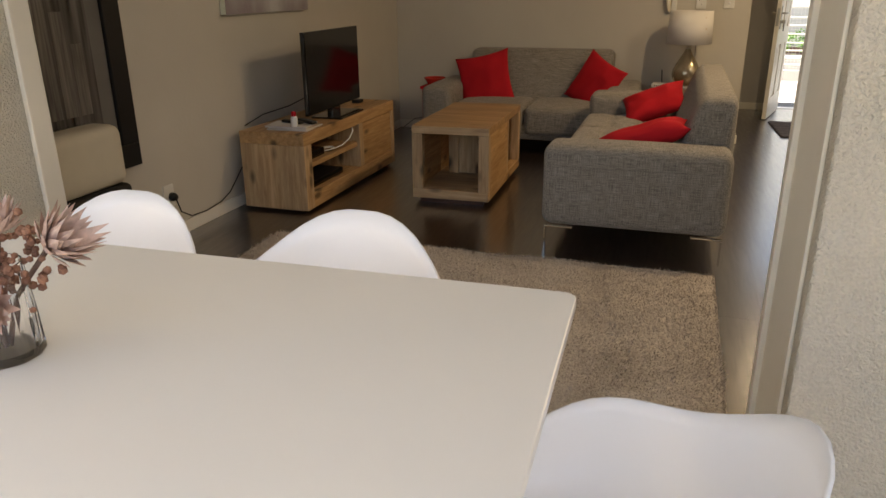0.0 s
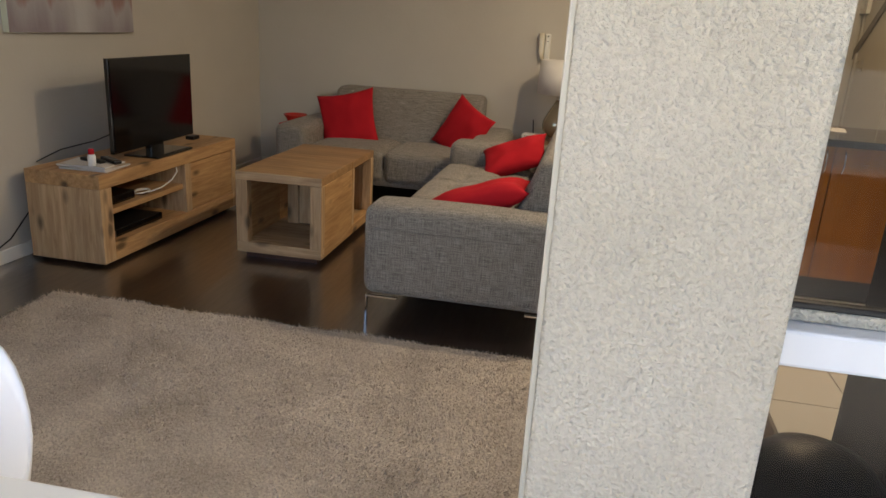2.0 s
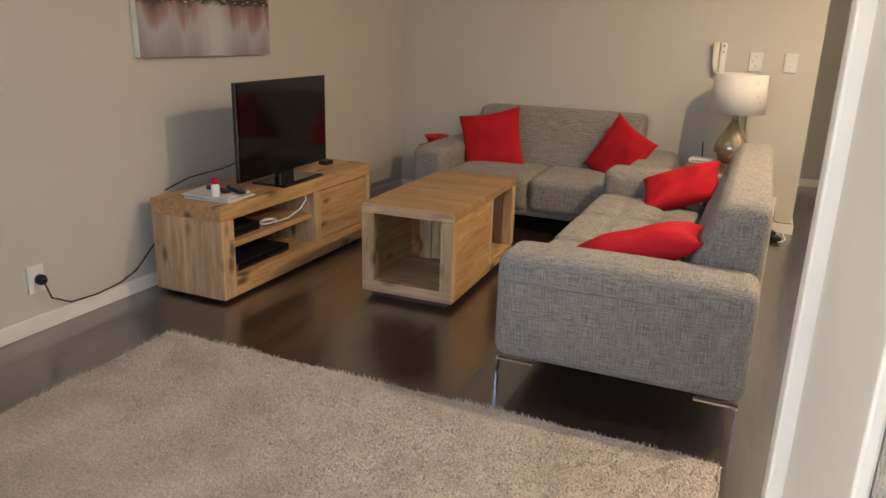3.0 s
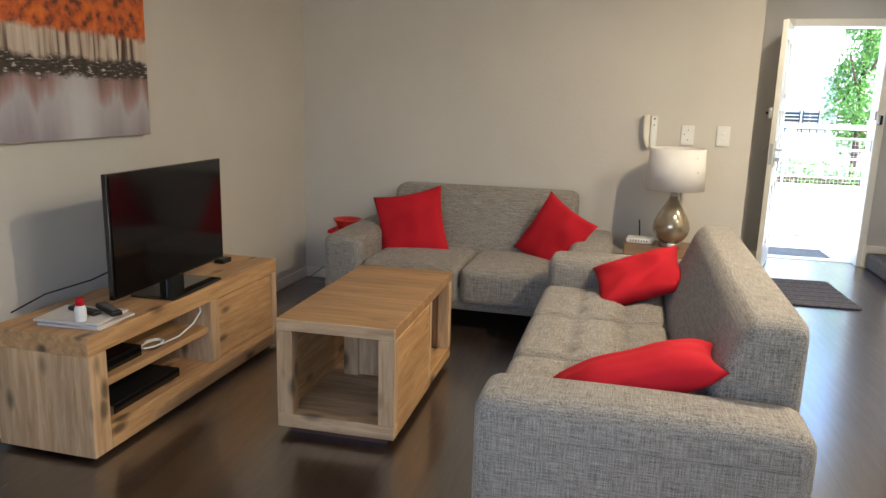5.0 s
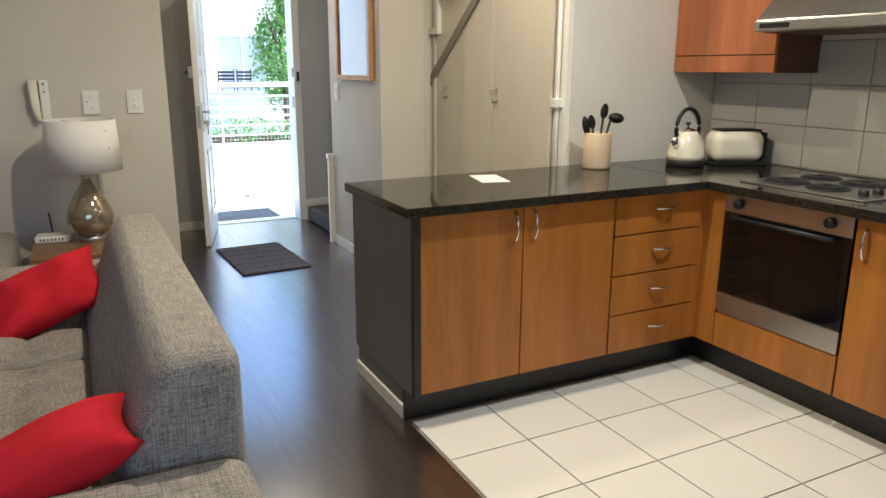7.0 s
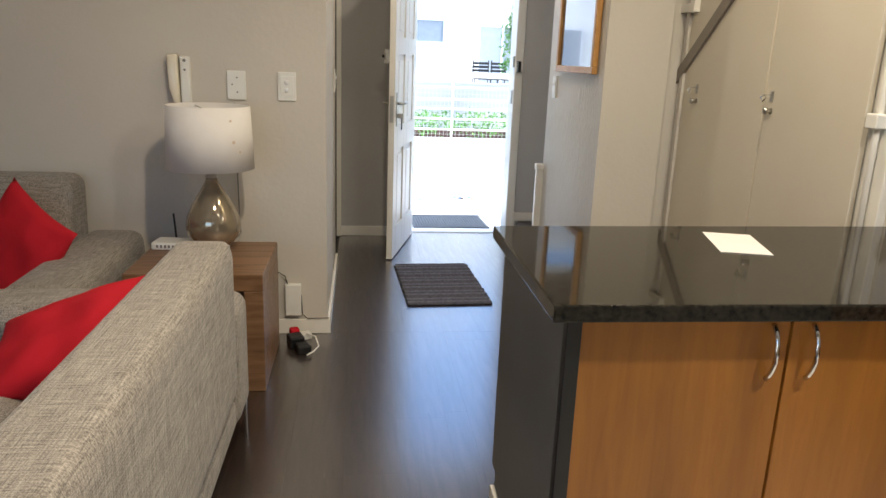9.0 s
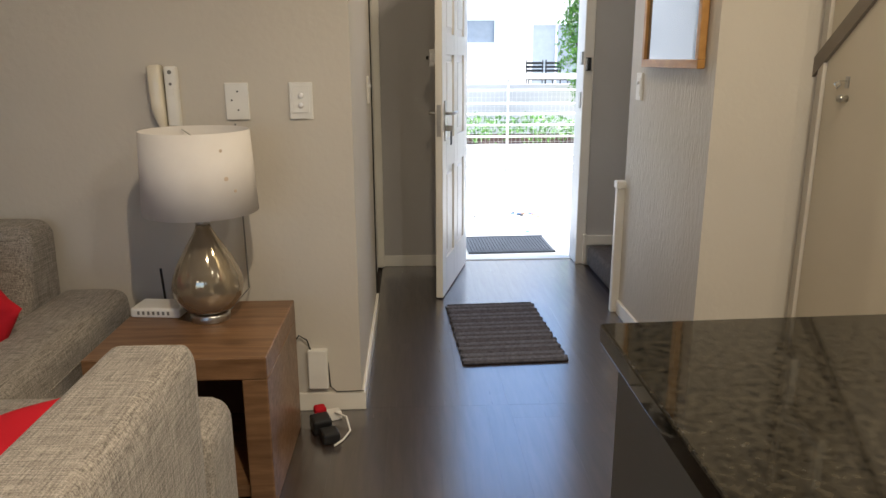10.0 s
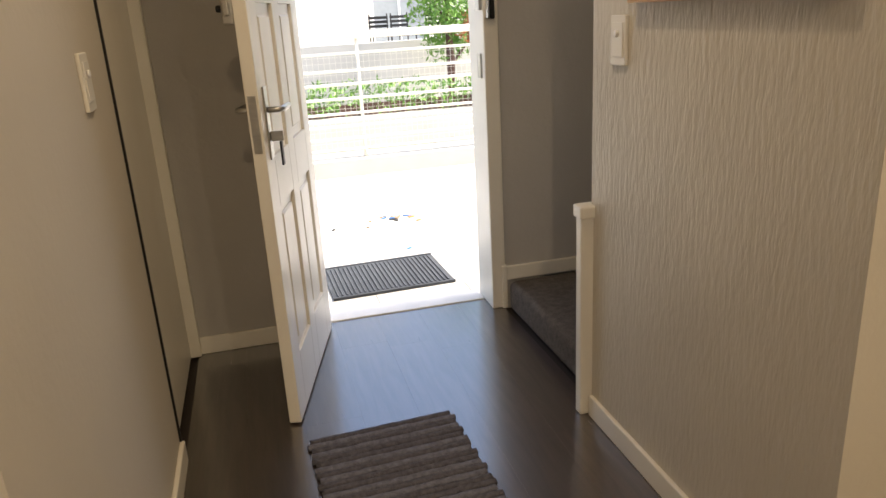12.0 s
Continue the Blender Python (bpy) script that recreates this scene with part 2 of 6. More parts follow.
M_SHADE = mat("white_lampshade_fabric", (0.78, 0.75, 0.72), (0.73, 0.70, 0.67), 0.9, 10, bump=0.0003, bscale=700)
M_PAPER = mat("white_paper", (0.66, 0.63, 0.60), None, 0.7, 10)
M_CARPET = mat("grey_stair_carpet", (0.15, 0.13, 0.115), (0.10, 0.088, 0.078), 1.0, 40, bump=0.006, bscale=260, spec=0.1, fine=0.3)
M_RUBBER = mat("dark_ribbed_rubber", (0.045, 0.05, 0.058), (0.03, 0.034, 0.04), 0.8, 30, bump=0.004, bscale=160)
M_CLEAR = glass("clear_glass")


def pane_glass(name, tint):
    """Thin tinted sheet: clear straight through, with a mirror gloss that grows towards grazing."""
    m = bpy.data.materials.new(name)
    m.use_nodes = True
    nt = m.node_tree
    nt.nodes.remove(nt.nodes["Principled BSDF"])
    tr = nt.nodes.new("ShaderNodeBsdfTransparent")
    tr.inputs[0].default_value = (*tint, 1)
    gl = nt.nodes.new("ShaderNodeBsdfGlossy")
    gl.inputs["Roughness"].default_value = 0.02
    fr = nt.nodes.new("ShaderNodeFresnel")
    fr.inputs[0].default_value = 1.28
    mx = nt.nodes.new("ShaderNodeMixShader")
    nt.links.new(fr.outputs[0], mx.inputs[0])
    nt.links.new(tr.outputs[0], mx.inputs[1])
    nt.links.new(gl.outputs[0], mx.inputs[2])
    nt.links.new(mx.outputs[0], nt.nodes["Material Output"].inputs[0])
    return m


M_TINT = pane_glass("grey_tinted_glass", (0.70, 0.675, 0.64))
M_GREEN = mat("leaf_green", (0.17, 0.33, 0.045), (0.08, 0.20, 0.03), 0.6, 9, fine=0.3)
M_GOLDF = mat("gilt_frame", (0.52, 0.28, 0.07), (0.40, 0.20, 0.045), 0.4, 20)


# ---------------------------------------------------------------- small mesh helpers
def bmnew():
    return bmesh.new()


def box(bm, x0, x1, y0, y1, z0, z1, bevel=0.0, seg=2):
    """Adds a box; bevel rounds its edges."""
    r = bmesh.ops.create_cube(bm, size=1.0)
    vs = r["verts"]
    for v in vs:
        v.co = Vector(((x0 + x1) / 2 + v.co.x * (x1 - x0), (y0 + y1) / 2 + v.co.y * (y1 - y0), (z0 + z1) / 2 + v.co.z * (z1 - z0)))
    if bevel > 0:
        es = list({e for v in vs for e in v.link_edges})
        bmesh.ops.bevel(bm, geom=es, offset=bevel, segments=seg, profile=0.5, affect="EDGES")
    return bm


def bx(x0, x1, y0, y1, z0, z1, bevel=0.0, seg=2):
    return box(bmnew(), x0, x1, y0, y1, z0, z1, bevel, seg)


def lathe(profile, n=40, bm=None, centre=(0, 0)):
    """A turned solid from (radius, height) pairs."""
    bm = bm or bmnew()
    rings = []
    for r, z in profile:
        rings.append([bm.verts.new((centre[0] + max(r, 1e-4) * math.cos(2 * math.pi * i / n), centre[1] + max(r, 1e-4) * math.sin(2 * math.pi * i / n), z)) for i in range(n)])
    for a, b in zip(rings, rings[1:]):
        for i in range(n):
            bm.faces.new((a[i], a[(i + 1) % n], b[(i + 1) % n], b[i]))
    bm.faces.new(rings[0][::-1])
    bm.faces.new(rings[-1])
    bmesh.ops.recalc_face_normals(bm, faces=bm.faces)
    return bm


def tube(points, r, n=10, bm=None):
    """A round bar along points."""
    bm = bm or bmnew()
    pts = [Vector(p) for p in points]
    rings = []
    for i, p in enumerate(pts):
        d = (pts[min(i + 1, len(pts) - 1)] - pts[max(i - 1, 0)]).normalized()
        side = d.cross(Vector((0, 0, 1)))
        if side.length < 1e-3:
            side = d.cross(Vector((1, 0, 0)))
        side.normalize()
        up = side.cross(d)
        rings.append([bm.verts.new(p + side * r * math.cos(2 * math.pi * k / n) + up * r * math.sin(2 * math.pi * k / n)) for k in range(n)])
    for a, b in zip(rings, rings[1:]):
        for k in range(n):
            bm.faces.new((a[k], a[(k + 1) % n], b[(k + 1) % n], b[k]))
    bm.faces.new(rings[0][::-1])
    bm.faces.new(rings[-1])
    bmesh.ops.recalc_face_normals(bm, faces=bm.faces)
    return bm


def arc(c, a, b, t0, t1, n=12):
    """Points c + a cos t + b sin t."""
    c, a, b = Vector(c), Vector(a), Vector(b)
    return [c + a * math.cos(t0 + (t1 - t0) * i / n) + b * math.sin(t0 + (t1 - t0) * i / n) for i in range(n + 1)]


def extrude_x(outline, x0, x1, bevel=0.0, seg=2, bm=None):
    """A prism whose (y, z) outline runs from x0 to x1."""
    bm = bm or bmnew()
    a = [bm.verts.new((x0, y, z)) for y, z in outline]
    b = [bm.verts.new((x1, y, z)) for y, z in outline]
    n = len(outline)
    fs = [bm.faces.new(a), bm.faces.new(b[::-1])]
    for i in range(n):
        fs.append(bm.faces.new((a[i], b[i], b[(i + 1) % n], a[(i + 1) % n])))
    bmesh.ops.recalc_face_normals(bm, faces=fs)
    if bevel:
        bmesh.ops.bevel(bm, geom=list({e for f in fs for e in f.edges}), offset=bevel, segments=seg, profile=0.5, affect="EDGES")
    return bm


def extrude_y(outline, y0, y1, bevel=0.0, seg=2, bm=None):
    """A prism whose (x, z) outline runs from y0 to y1."""
    bm = extrude_x(outline, y0, y1, bevel, seg, bm)
    for v in bm.verts:
        v.co = Vector((v.co.y, v.co.x, v.co.z))
    bmesh.ops.recalc_face_normals(bm, faces=bm.faces)
    return bm


def extrude_z(outline, z0, z1, bevel=0.0, seg=2):
    """A prism whose (x, y) outline runs from z0 to z1."""
    bm = extrude_x(outline, z0, z1, bevel, seg)
    for v in bm.verts:
        v.co = Vector((v.co.y, v.co.z, v.co.x))
    bmesh.ops.recalc_face_normals(bm, faces=bm.faces)
    return bm


def mesh(name, bm, material, smooth=False):
    me = bpy.data.meshes.new(name)
    bm.to_mesh(me)
    bm.free()
    if smooth:
        for p in me.polygons:
            p.use_smooth = True
    me.materials.append(material)
    return me


def part(name, bm, material, parent, label="", smooth=False):
    """ONE mesh object under a thing or a part; its coordinates are the parent's own."""
    ob = new(name, mesh(name, bm, material, smooth))
    ob.parent = parent
    if label:
        tagged(ob, label)
    return ob


def thing(name, label, category, at=None, group="", kind=""):
    """An Empty at a thing's base, for its parts."""
    ob = new(name)
    ob.empty_display_size = 0.1
    ob.matrix_world = at if at is not None else Matrix.Identity(4)
    return tagged(ob, label, category, group, kind)


def single(name, bm, material, label, category, at=None, group="", kind="", smooth=False):
    """A thing of one mesh."""
    ob = new(name, mesh(name, bm, material, smooth))
    if at is not None:
        ob.matrix_world = at
    return tagged(ob, label, category, group, kind)


def structure(name, bm, material, label, category="wall"):
    return single(name, bm, material, label, category, kind="structure")


# ---------------------------------------------------------------- structure
WX, NY, CEIL = -2.6, 6.85, 2.6
# living room walls
structure("wall_west", bx(-2.8, WX, 1.55, 7.05, -0.1, CEIL), M_WALL, "taupe painted living room wall behind the television")
structure("wall_north", bx(WX, 0.415, NY, 7.05, -0.1, CEIL), M_WALL, "taupe painted wall behind the small sofa")
structure("wall_hall_left", bx(0.415, 0.555, NY, 8.08, -0.1, CEIL), M_WALL, "taupe painted hall wall with a light switch")
bm = bx(0.415, 0.555, 8.08, 8.86, 2.08, CEIL)
structure("wall_hall_left_lintel", bm, M_WALL, "taupe painted wall above a side doorway")
bm = bx(0.415, 1.035, 8.88, 9.06, -0.1, CEIL)
box(bm, 1.915, 3.4, 8.88, 9.06, -0.1, CEIL)
box(bm, 1.035, 1.915, 8.88, 9.06, 2.15, CEIL)
structure("wall_entrance", bm, M_GREY, "grey painted wall round the entrance door")
hw = structure("wall_hall_right", bx(1.873, 2.19, 6.885, 7.92, -0.1, CEIL), M_COMB, "thick hall wall end in combed plaster")
hw.data.materials.append(M_WALL)
for p in hw.data.polygons:
    p.material_index = 0 if p.normal.x < -0.5 else 1
structure("wall_behind_doorway", bx(-0.6, -0.5, 7.05, 9.06, -0.1, CEIL), M_WALL, "plain taupe wall of the side room")
structure("wall_side_room", bx(-0.6, 0.415, 8.95, 9.06, -0.1, CEIL), M_WALL, "plain taupe wall closing the side room")
# kitchen walls
structure("wall_kitchen_north", bx(2.33, 3.32, 5.44, 5.6, -0.1, CEIL), M_KWALL, "cream painted kitchen wall behind the worktop")
structure("wall_kitchen_east", bx(3.32, 3.5, 1.90, 5.6, -0.1, CEIL), M_KWALL, "cream kitchen wall behind the hob")
structure("wall_stair_east", bx(3.4, 3.55, 5.6, 9.06, -0.1, CEIL), M_GREY, "plain grey wall beside the stairs")
# wall to the patio: jamb west of the opening, stippled pillar, window wall
structure("wall_south_west", bx(-2.6, -1.955, 1.55, 1.90, -0.1, CEIL), M_STIPPLE, "stippled cream wall beside the patio opening")
structure("pillar", bx(0.323, 0.612, 1.545, 1.90, -0.1, CEIL, 0.008), M_STIPPLE, "cream pillar in rough stippled plaster")
bm = bx(1.42, 3.55, 1.55, 1.90, -0.1, CEIL)
structure("wall_south_east", bm, M_STIPPLE, "stippled cream wall beside the kitchen window")
bm = bx(-1.955, 0.318, 1.55, 1.90, 2.2, CEIL)
box(bm, 0.612, 1.42, 1.55, 1.90, 2.2, CEIL)
structure("wall_south_lintel", bm, M_STIPPLE, "stippled cream wall above the patio opening")
# floors
structure("floor", bx(-2.8, 3.7, 1.55, 9.06, -0.16, -0.013), M_JOINT, "dark laminate floor of long planks", "floor")
structure("ceiling", bx(-2.8, 3.7, 1.55, 9.06, CEIL, CEIL + 0.15), M_CEIL, "plain white ceiling", "ceiling")
structure("patio_floor", bx(-4.5, 4.0, -3.0, 1.55, -0.16, -0.004), mat("warm_patio_tile", (0.62, 0.55, 0.45), (0.55, 0.48, 0.39), 0.55, 2.5, bump=0.0006, bscale=40), "pale tiled patio floor", "floor")
# out of view, added to keep sun off the table; depth set by light
structure("patio_shade_roof", bx(-4.5, 4.0, -0.2, 1.55, 2.5, 2.65), M_CEIL, "unseen plain white roof added to shade the patio", "roof")
structure("patio_wall_west", bx(-4.5, -4.3, -3.0, 1.55, -0.1, 2.5), M_STIPPLE, "stippled cream patio side wall")
structure("patio_wall_east", bx(3.8, 4.0, -3.0, 1.55, -0.1, 2.5), M_STIPPLE, "stippled cream patio side wall")
structure("patio_parapet", bx(-4.3, 3.8, -3.0, -2.85, -0.1, 0.5), M_STIPPLE, "stippled cream patio parapet")


def baseboard(name, bm):
    return structure(name, bm, M_WHITE, "cream painted wooden baseboard", "baseboard")


baseboard("baseboard_west", bx(WX, WX + 0.014, 1.90, NY, 0.0, 0.075, 0.004))
baseboard("baseboard_north", bx(WX + 0.014, 0.572, NY - 0.014, NY, 0.0, 0.075, 0.004))
baseboard("baseboard_hall_left", bx(0.555, 0.570, NY, 8.08, 0.0, 0.075, 0.004))
baseboard("baseboard_entrance", bx(0.57, 1.03, 8.866, 8.88, 0.0, 0.075, 0.004))
bm = bx(1.858, 1.873, 6.872, 7.9, 0.0, 0.075, 0.004)
box(bm, 1.873, 2.19, 6.870, 6.885, 0.0, 0.075, 0.004)
baseboard("baseboard_hall_right", bm)
bm = bx(1.92, 3.38, 8.864, 8.88, 0.13, 0.196, 0.004)
box(bm, 1.895, 1.92, 8.855, 8.88, 0.0, 0.205, 0.004)
baseboard("baseboard_stair", bm)
# thin black strip that draws the corner shadow at the end of the hall wall
structure("wall_end_shadow", bx(0.5555, 0.562, 8.071, 8.0795, 0.076, CEIL - 0.002), M_BLACK, "black strip drawn in for the shadow line at the hall wall end", "trim")
structure("trim", bx(1.832, 1.945, 7.905, 7.945, 0.0, 0.715, 0.006), M_WHITE, "cream painted stair side trim", "trim")
structure("trim_cap", bx(1.826, 1.95, 7.895, 7.955, 0.68, 0.72, 0.006), M_WHITE, "cream cap of the stair side trim", "trim")


# door frames
def door_frame(name, x0, x1, y0, y1, top, w):
    ob = thing(name, "white painted wooden door frame", "door frame", kind="structure")
    part("jamb", bx(x0, x0 + w, y0, y1, 0, top, 0.006), M_WHITE, ob)
    part("jamb", bx(x1 - w, x1, y0, y1, 0, top, 0.006), M_WHITE, ob)
    part("head", bx(x0 + w, x1 - w, y0, y1, top - w, top, 0.006), M_WHITE, ob)
    return ob


entry_frame = door_frame("door_1_frame", 1.035, 1.915, 8.865, 9.07, 2.15, 0.065)
part("strike_plate", bx(1.842, 1.8505, 8.90, 8.94, 1.03, 1.13), M_STEEL, entry_frame, "steel strike plate")
part("strike_plate", bx(1.835, 1.8505, 8.875, 8.925, 1.30, 1.38, 0.004), M_STEEL, entry_frame, "steel night latch keeper")
part("threshold", bx(1.10, 1.85, 8.995, 9.12, -0.05, 0.006, 0.004), M_PLASTIC, entry_frame, "white door sill")
side = thing("door_2_frame", "cream painted frame of a side doorway", "door frame", kind="structure")
part("jamb", bx(0.40, 0.572, 8.845, 8.879, 0, 2.12, 0.004), M_WHITE, side)
part("jamb", bx(0.41, 0.53, 8.081, 8.105, 0, 2.08, 0.004), M_WHITE, side)
part("head", bx(0.41, 0.566, 8.105, 8.845, 2.055, 2.079, 0.004), M_WHITE, side)
single("door_2", bx(0.495, 0.53, 8.106, 8.842, 0.008, 2.05, 0.003), M_WHITE, "closed flush door painted cream", "door", kind="structure")


# entrance door leaf, standing open into the hall
def panel_door():
    hinge, end = Vector((1.10, 8.93)), Vector((0.912, 8.175))
    d = end - hinge
    ang = math.degrees(math.atan2(d.y, d.x))
    ob = thing("door_1", "white panelled wooden entrance door standing open", "door", pose(hinge.x, hinge.y, 0.0, 0, 0, ang), kind="structure")
    L, H = d.length, 2.07
    bm = bmnew()
    st = 0.11
    box(bm, 0, st, -0.02, 0.02, 0.008, H, 0.002, 1)
    box(bm, L - st, L, -0.02, 0.02, 0.008, H, 0.002, 1)
    box(bm, L / 2 - 0.05, L / 2 + 0.05, -0.02, 0.02, 0.008, H, 0.002, 1)
    for z0, z1 in ((0.008, 0.22), (0.74, 0.90), (1.36, 1.47), (1.93, H)):
        for a, b in ((st, L / 2 - 0.05), (L / 2 + 0.05, L - st)):
            box(bm, a, b, -0.02, 0.02, z0, z1, 0.002, 1)
    part("leaf_frame", bm, M_WHITE, ob)
    for z0, z1 in ((0.22, 0.74), (0.90, 1.36), (1.47, 1.93)):
        for a, b in ((st, L / 2 - 0.05), (L / 2 + 0.05, L - st)):
            bm = bx(a, b, -0.008, 0.008, z0, z1)
            box(bm, a + 0.035, b - 0.035, -0.016, 0.016, z0 + 0.035, z1 - 0.035, 0.007, 1)
            part("panel", bm, M_WHITE, ob)
    part("lock_face", bx(L, L + 0.002, -0.012, 0.012, 0.93, 1.10), M_STEEL, ob, "steel lock face")
    for s in (-1, 1):
        part("escutcheon", bx(L - 0.09, L - 0.05, min(s * 0.02, s * 0.026), max(s * 0.02, s * 0.026), 0.90, 1.12, 0.002), M_STEEL, ob, "steel handle plate")
        pts = [(L - 0.07, s * 0.024, 1.05), (L - 0.07, s * 0.06, 1.05), (L - 0.085, s * 0.068, 1.05), (L - 0.18, s * 0.068, 1.05)]
        part("handle", tube(pts, 0.009), M_STEEL, ob, "steel lever handle", True)
    part("key", bx(L - 0.075, L - 0.065, 0.026, 0.065, 0.955, 0.985, 0.002), M_STEEL, ob, "key left in the lock")
    part("key_ring", bx(L - 0.082, L - 0.058, 0.052, 0.058, 0.88, 0.955, 0.002), M_BLACK, ob, "keys hanging from the lock")
    part("night_latch", bx(L - 0.075, L - 0.002, -0.055, -0.02, 1.30, 1.39, 0.006), M_STEEL, ob, "steel night latch")
    part("latch_bolt", bx(L - 0.002, L + 0.012, -0.045, -0.03, 1.325, 1.365, 0.003), M_STEEL, ob)
    part("latch_knob", bx(L - 0.06, L - 0.02, -0.075, -0.055, 1.335, 1.355, 0.006), M_BLACK, ob)
    return ob


panel_door()

# stairs: a carpeted landing step beside the door, flight behind the cupboards
st = thing("stairs", "grey carpeted stairs rising beside the entrance", "stairs", kind="structure")
part("tread", bx(1.925, 3.39, 7.95, 8.862, -0.01, 0.132, 0.03, 4), M_CARPET, st)
for i in range(6):
    part("tread", bx(2.42, 3.39, 7.95 - 0.26 * (i + 1), 7.95 - 0.26 * i, 0.18, 0.36 + 0.18 * i, 0.012), M_CARPET, st)


# ---------------------------------------------------------------- furniture: sofas
def puff(x0, x1, y0, y1, z0, z1, r=0.05, crown=0.02, n=18, tufts=(), depth=0.012, radius=0.05):
    """An upholstered cushion: rounded block with a crowned, tufted top."""
    bm = bmnew()
    bmesh.ops.create_cube(bm, size=1.0)
    bmesh.ops.subdivide_edges(bm, edges=bm.edges[:], cuts=n, use_grid_fill=True)
    cx, cy, cz = (x0 + x1) / 2, (y0 + y1) / 2, (z0 + z1) / 2
    hx, hy, hz = (x1 - x0) / 2, (y1 - y0) / 2, (z1 - z0) / 2
    rr = min(r, hx, hy, hz)
    for v in bm.verts:
        v.co = [math.copysign(0.5 * (1 - max(0.0, 1 - 2 * abs(c)) ** 1.6), c) for c in v.co]
        p = Vector((v.co.x * 2 * hx, v.co.y * 2 * hy, v.co.z * 2 * hz))
        core = Vector((max(-hx + rr, min(hx - rr, p.x)), max(-hy + rr, min(hy - rr, p.y)), max(-hz + rr, min(hz - rr, p.z))))
        d = p - core
        if d.length > 1e-9:
            p = core + d.normalized() * rr
        u, w = p.x / hx, p.y / hy
        if p.z > 0:
            k = p.z / hz
            p.z += crown * (1 - u * u) * (1 - w * w) * k
            for tx, ty in tufts:
                q = (p.x + cx - tx) ** 2 + (p.y + cy - ty) ** 2
                p.z -= depth * math.exp(-q / (2 * (radius * 0.45) ** 2)) * k
            for ty in {b for a, b in tufts}:
                p.z -= 0.010 * math.exp(-((p.y + cy - ty) / 0.012) ** 2) * k * max(0.0, 1 - u * u)
        v.co = p + Vector((cx, cy, cz))
    return bm


def foot(x, y, dx, dy, h, parent):
    """A slim chrome angle foot: a thin plate on top of a narrow blade."""
    bm = bx(min(x, x + dx * 0.15), max(x, x + dx * 0.15), min(y, y + dy * 0.022), max(y, y + dy * 0.022), h - 0.009, h, 0.0015, 1)
    box(bm, min(x, x + dx * 0.009), max(x, x + dx * 0.009), min(y, y + dy * 0.022), max(y, y + dy * 0.022), 0.0, h - 0.009, 0.0015, 1)
    part("foot", bm, M_CHROME, parent, "slim chrome angle foot")


def sofa(name, label, at, width, depth, seats, arm=0.24, arm_h=0.60, back_h=0.80, seat_h=0.40, tuft=False, group="sofas"):
    """Seen from its front: x runs along the seats from 0 to width, y from the front (0) to the back."""
    ob = thing(name, label, "sofa", at, group)
    zb = 0.14 if tuft else 0.12
    part("base", puff(arm * 0.5, width - arm * 0.5, 0.015, depth - 0.02, zb, 0.26, 0.03, 0, 8), M_SOFA, ob, smooth=True)
    for x0 in (0.0, width - arm):
        part("armrest", puff(x0, x0 + arm, 0.0, depth - 0.005, zb, arm_h, 0.055, 0.012, 16), M_SOFA, ob, smooth=True)
    w = (width - 2 * arm) / seats
    for i in range(seats):
        a = arm + i * w
        t = [(a + w * (k + 0.5) / 3, y) for k in range(3) for y in (0.2, 0.42)] if tuft else ()
        part("seat_cushion", puff(a + 0.004, a + w - 0.004, -0.012, depth - 0.30, 0.25 if tuft else 0.155, seat_h + 0.012, 0.055, 0.02, 46 if tuft else 24, t, 0.030, 0.07), M_SOFA, ob, smooth=True)
    for x in (-0.0005, width + 0.0005):
        part("seam", tube([(x, 0.05 + (depth - 0.10) * k / 8, arm_h - 0.105 + 0.002 * math.sin(2.1 * k)) for k in range(9)], 0.0028, 6), M_SOFA, ob, smooth=True)
    # sloping back, flat on top
    x0, x1 = arm * 0.96, width - arm * 0.96
    bm = puff(x0, x1, depth - 0.34, depth, 0.27, back_h, 0.06, 0.0, 22)
    for v in bm.verts:
        s = (v.co.z - 0.27) / (back_h - 0.27)
        q = (v.co.y - depth + 0.34) / 0.34
        front = (depth - 0.34) + 0.17 * s ** 1.3
        v.co.y = front + (depth - front) * q
    part("backrest", bm, M_SOFA, ob, smooth=True)
    for x, y, dx, dy in ((0.004, 0.02, 1, 1), (width - 0.004, 0.02, -1, 1), (0.004, depth - 0.02, 1, -1), (width - 0.004, depth - 0.02, -1, -1)) if not tuft else ():
        foot(x, y, dx, dy, zb - 0.001, ob)
    if tuft:  # plates run along the ends
        for y, s in ((0.02, 1), (depth - 0.02, -1)):
            for x, dx in ((0.004, 1), (width - 0.004, -1)):
                bm = bx(min(x, x + dx * 0.022), max(x, x + dx * 0.022), min(y, y + s * 0.15), max(y, y + s * 0.15), 0.130, 0.139, 0.0015, 1)
                box(bm, min(x, x + dx * 0.022), max(x, x + dx * 0.022), min(y, y + s * 0.009), max(y, y + s * 0.009), 0.0, 0.130, 0.0015, 1)
                part("foot", bm, M_CHROME, ob, "slim chrome angle foot")
    return ob


sofa("long_sofa", "long grey tweed sofa with tufted seats and red cushions on it", pose(-0.59, 5.86, 0, 0, 0, -90), 2.20, 0.925, 3, 0.25, 0.565, 0.80, 0.41, True)
sofa("small_sofa", "two-seat grey tweed sofa standing against the wall", pose(-2.04, 5.90, 0), 1.77, 0.92, 2, 0.255, 0.535, 0.795, 0.385)


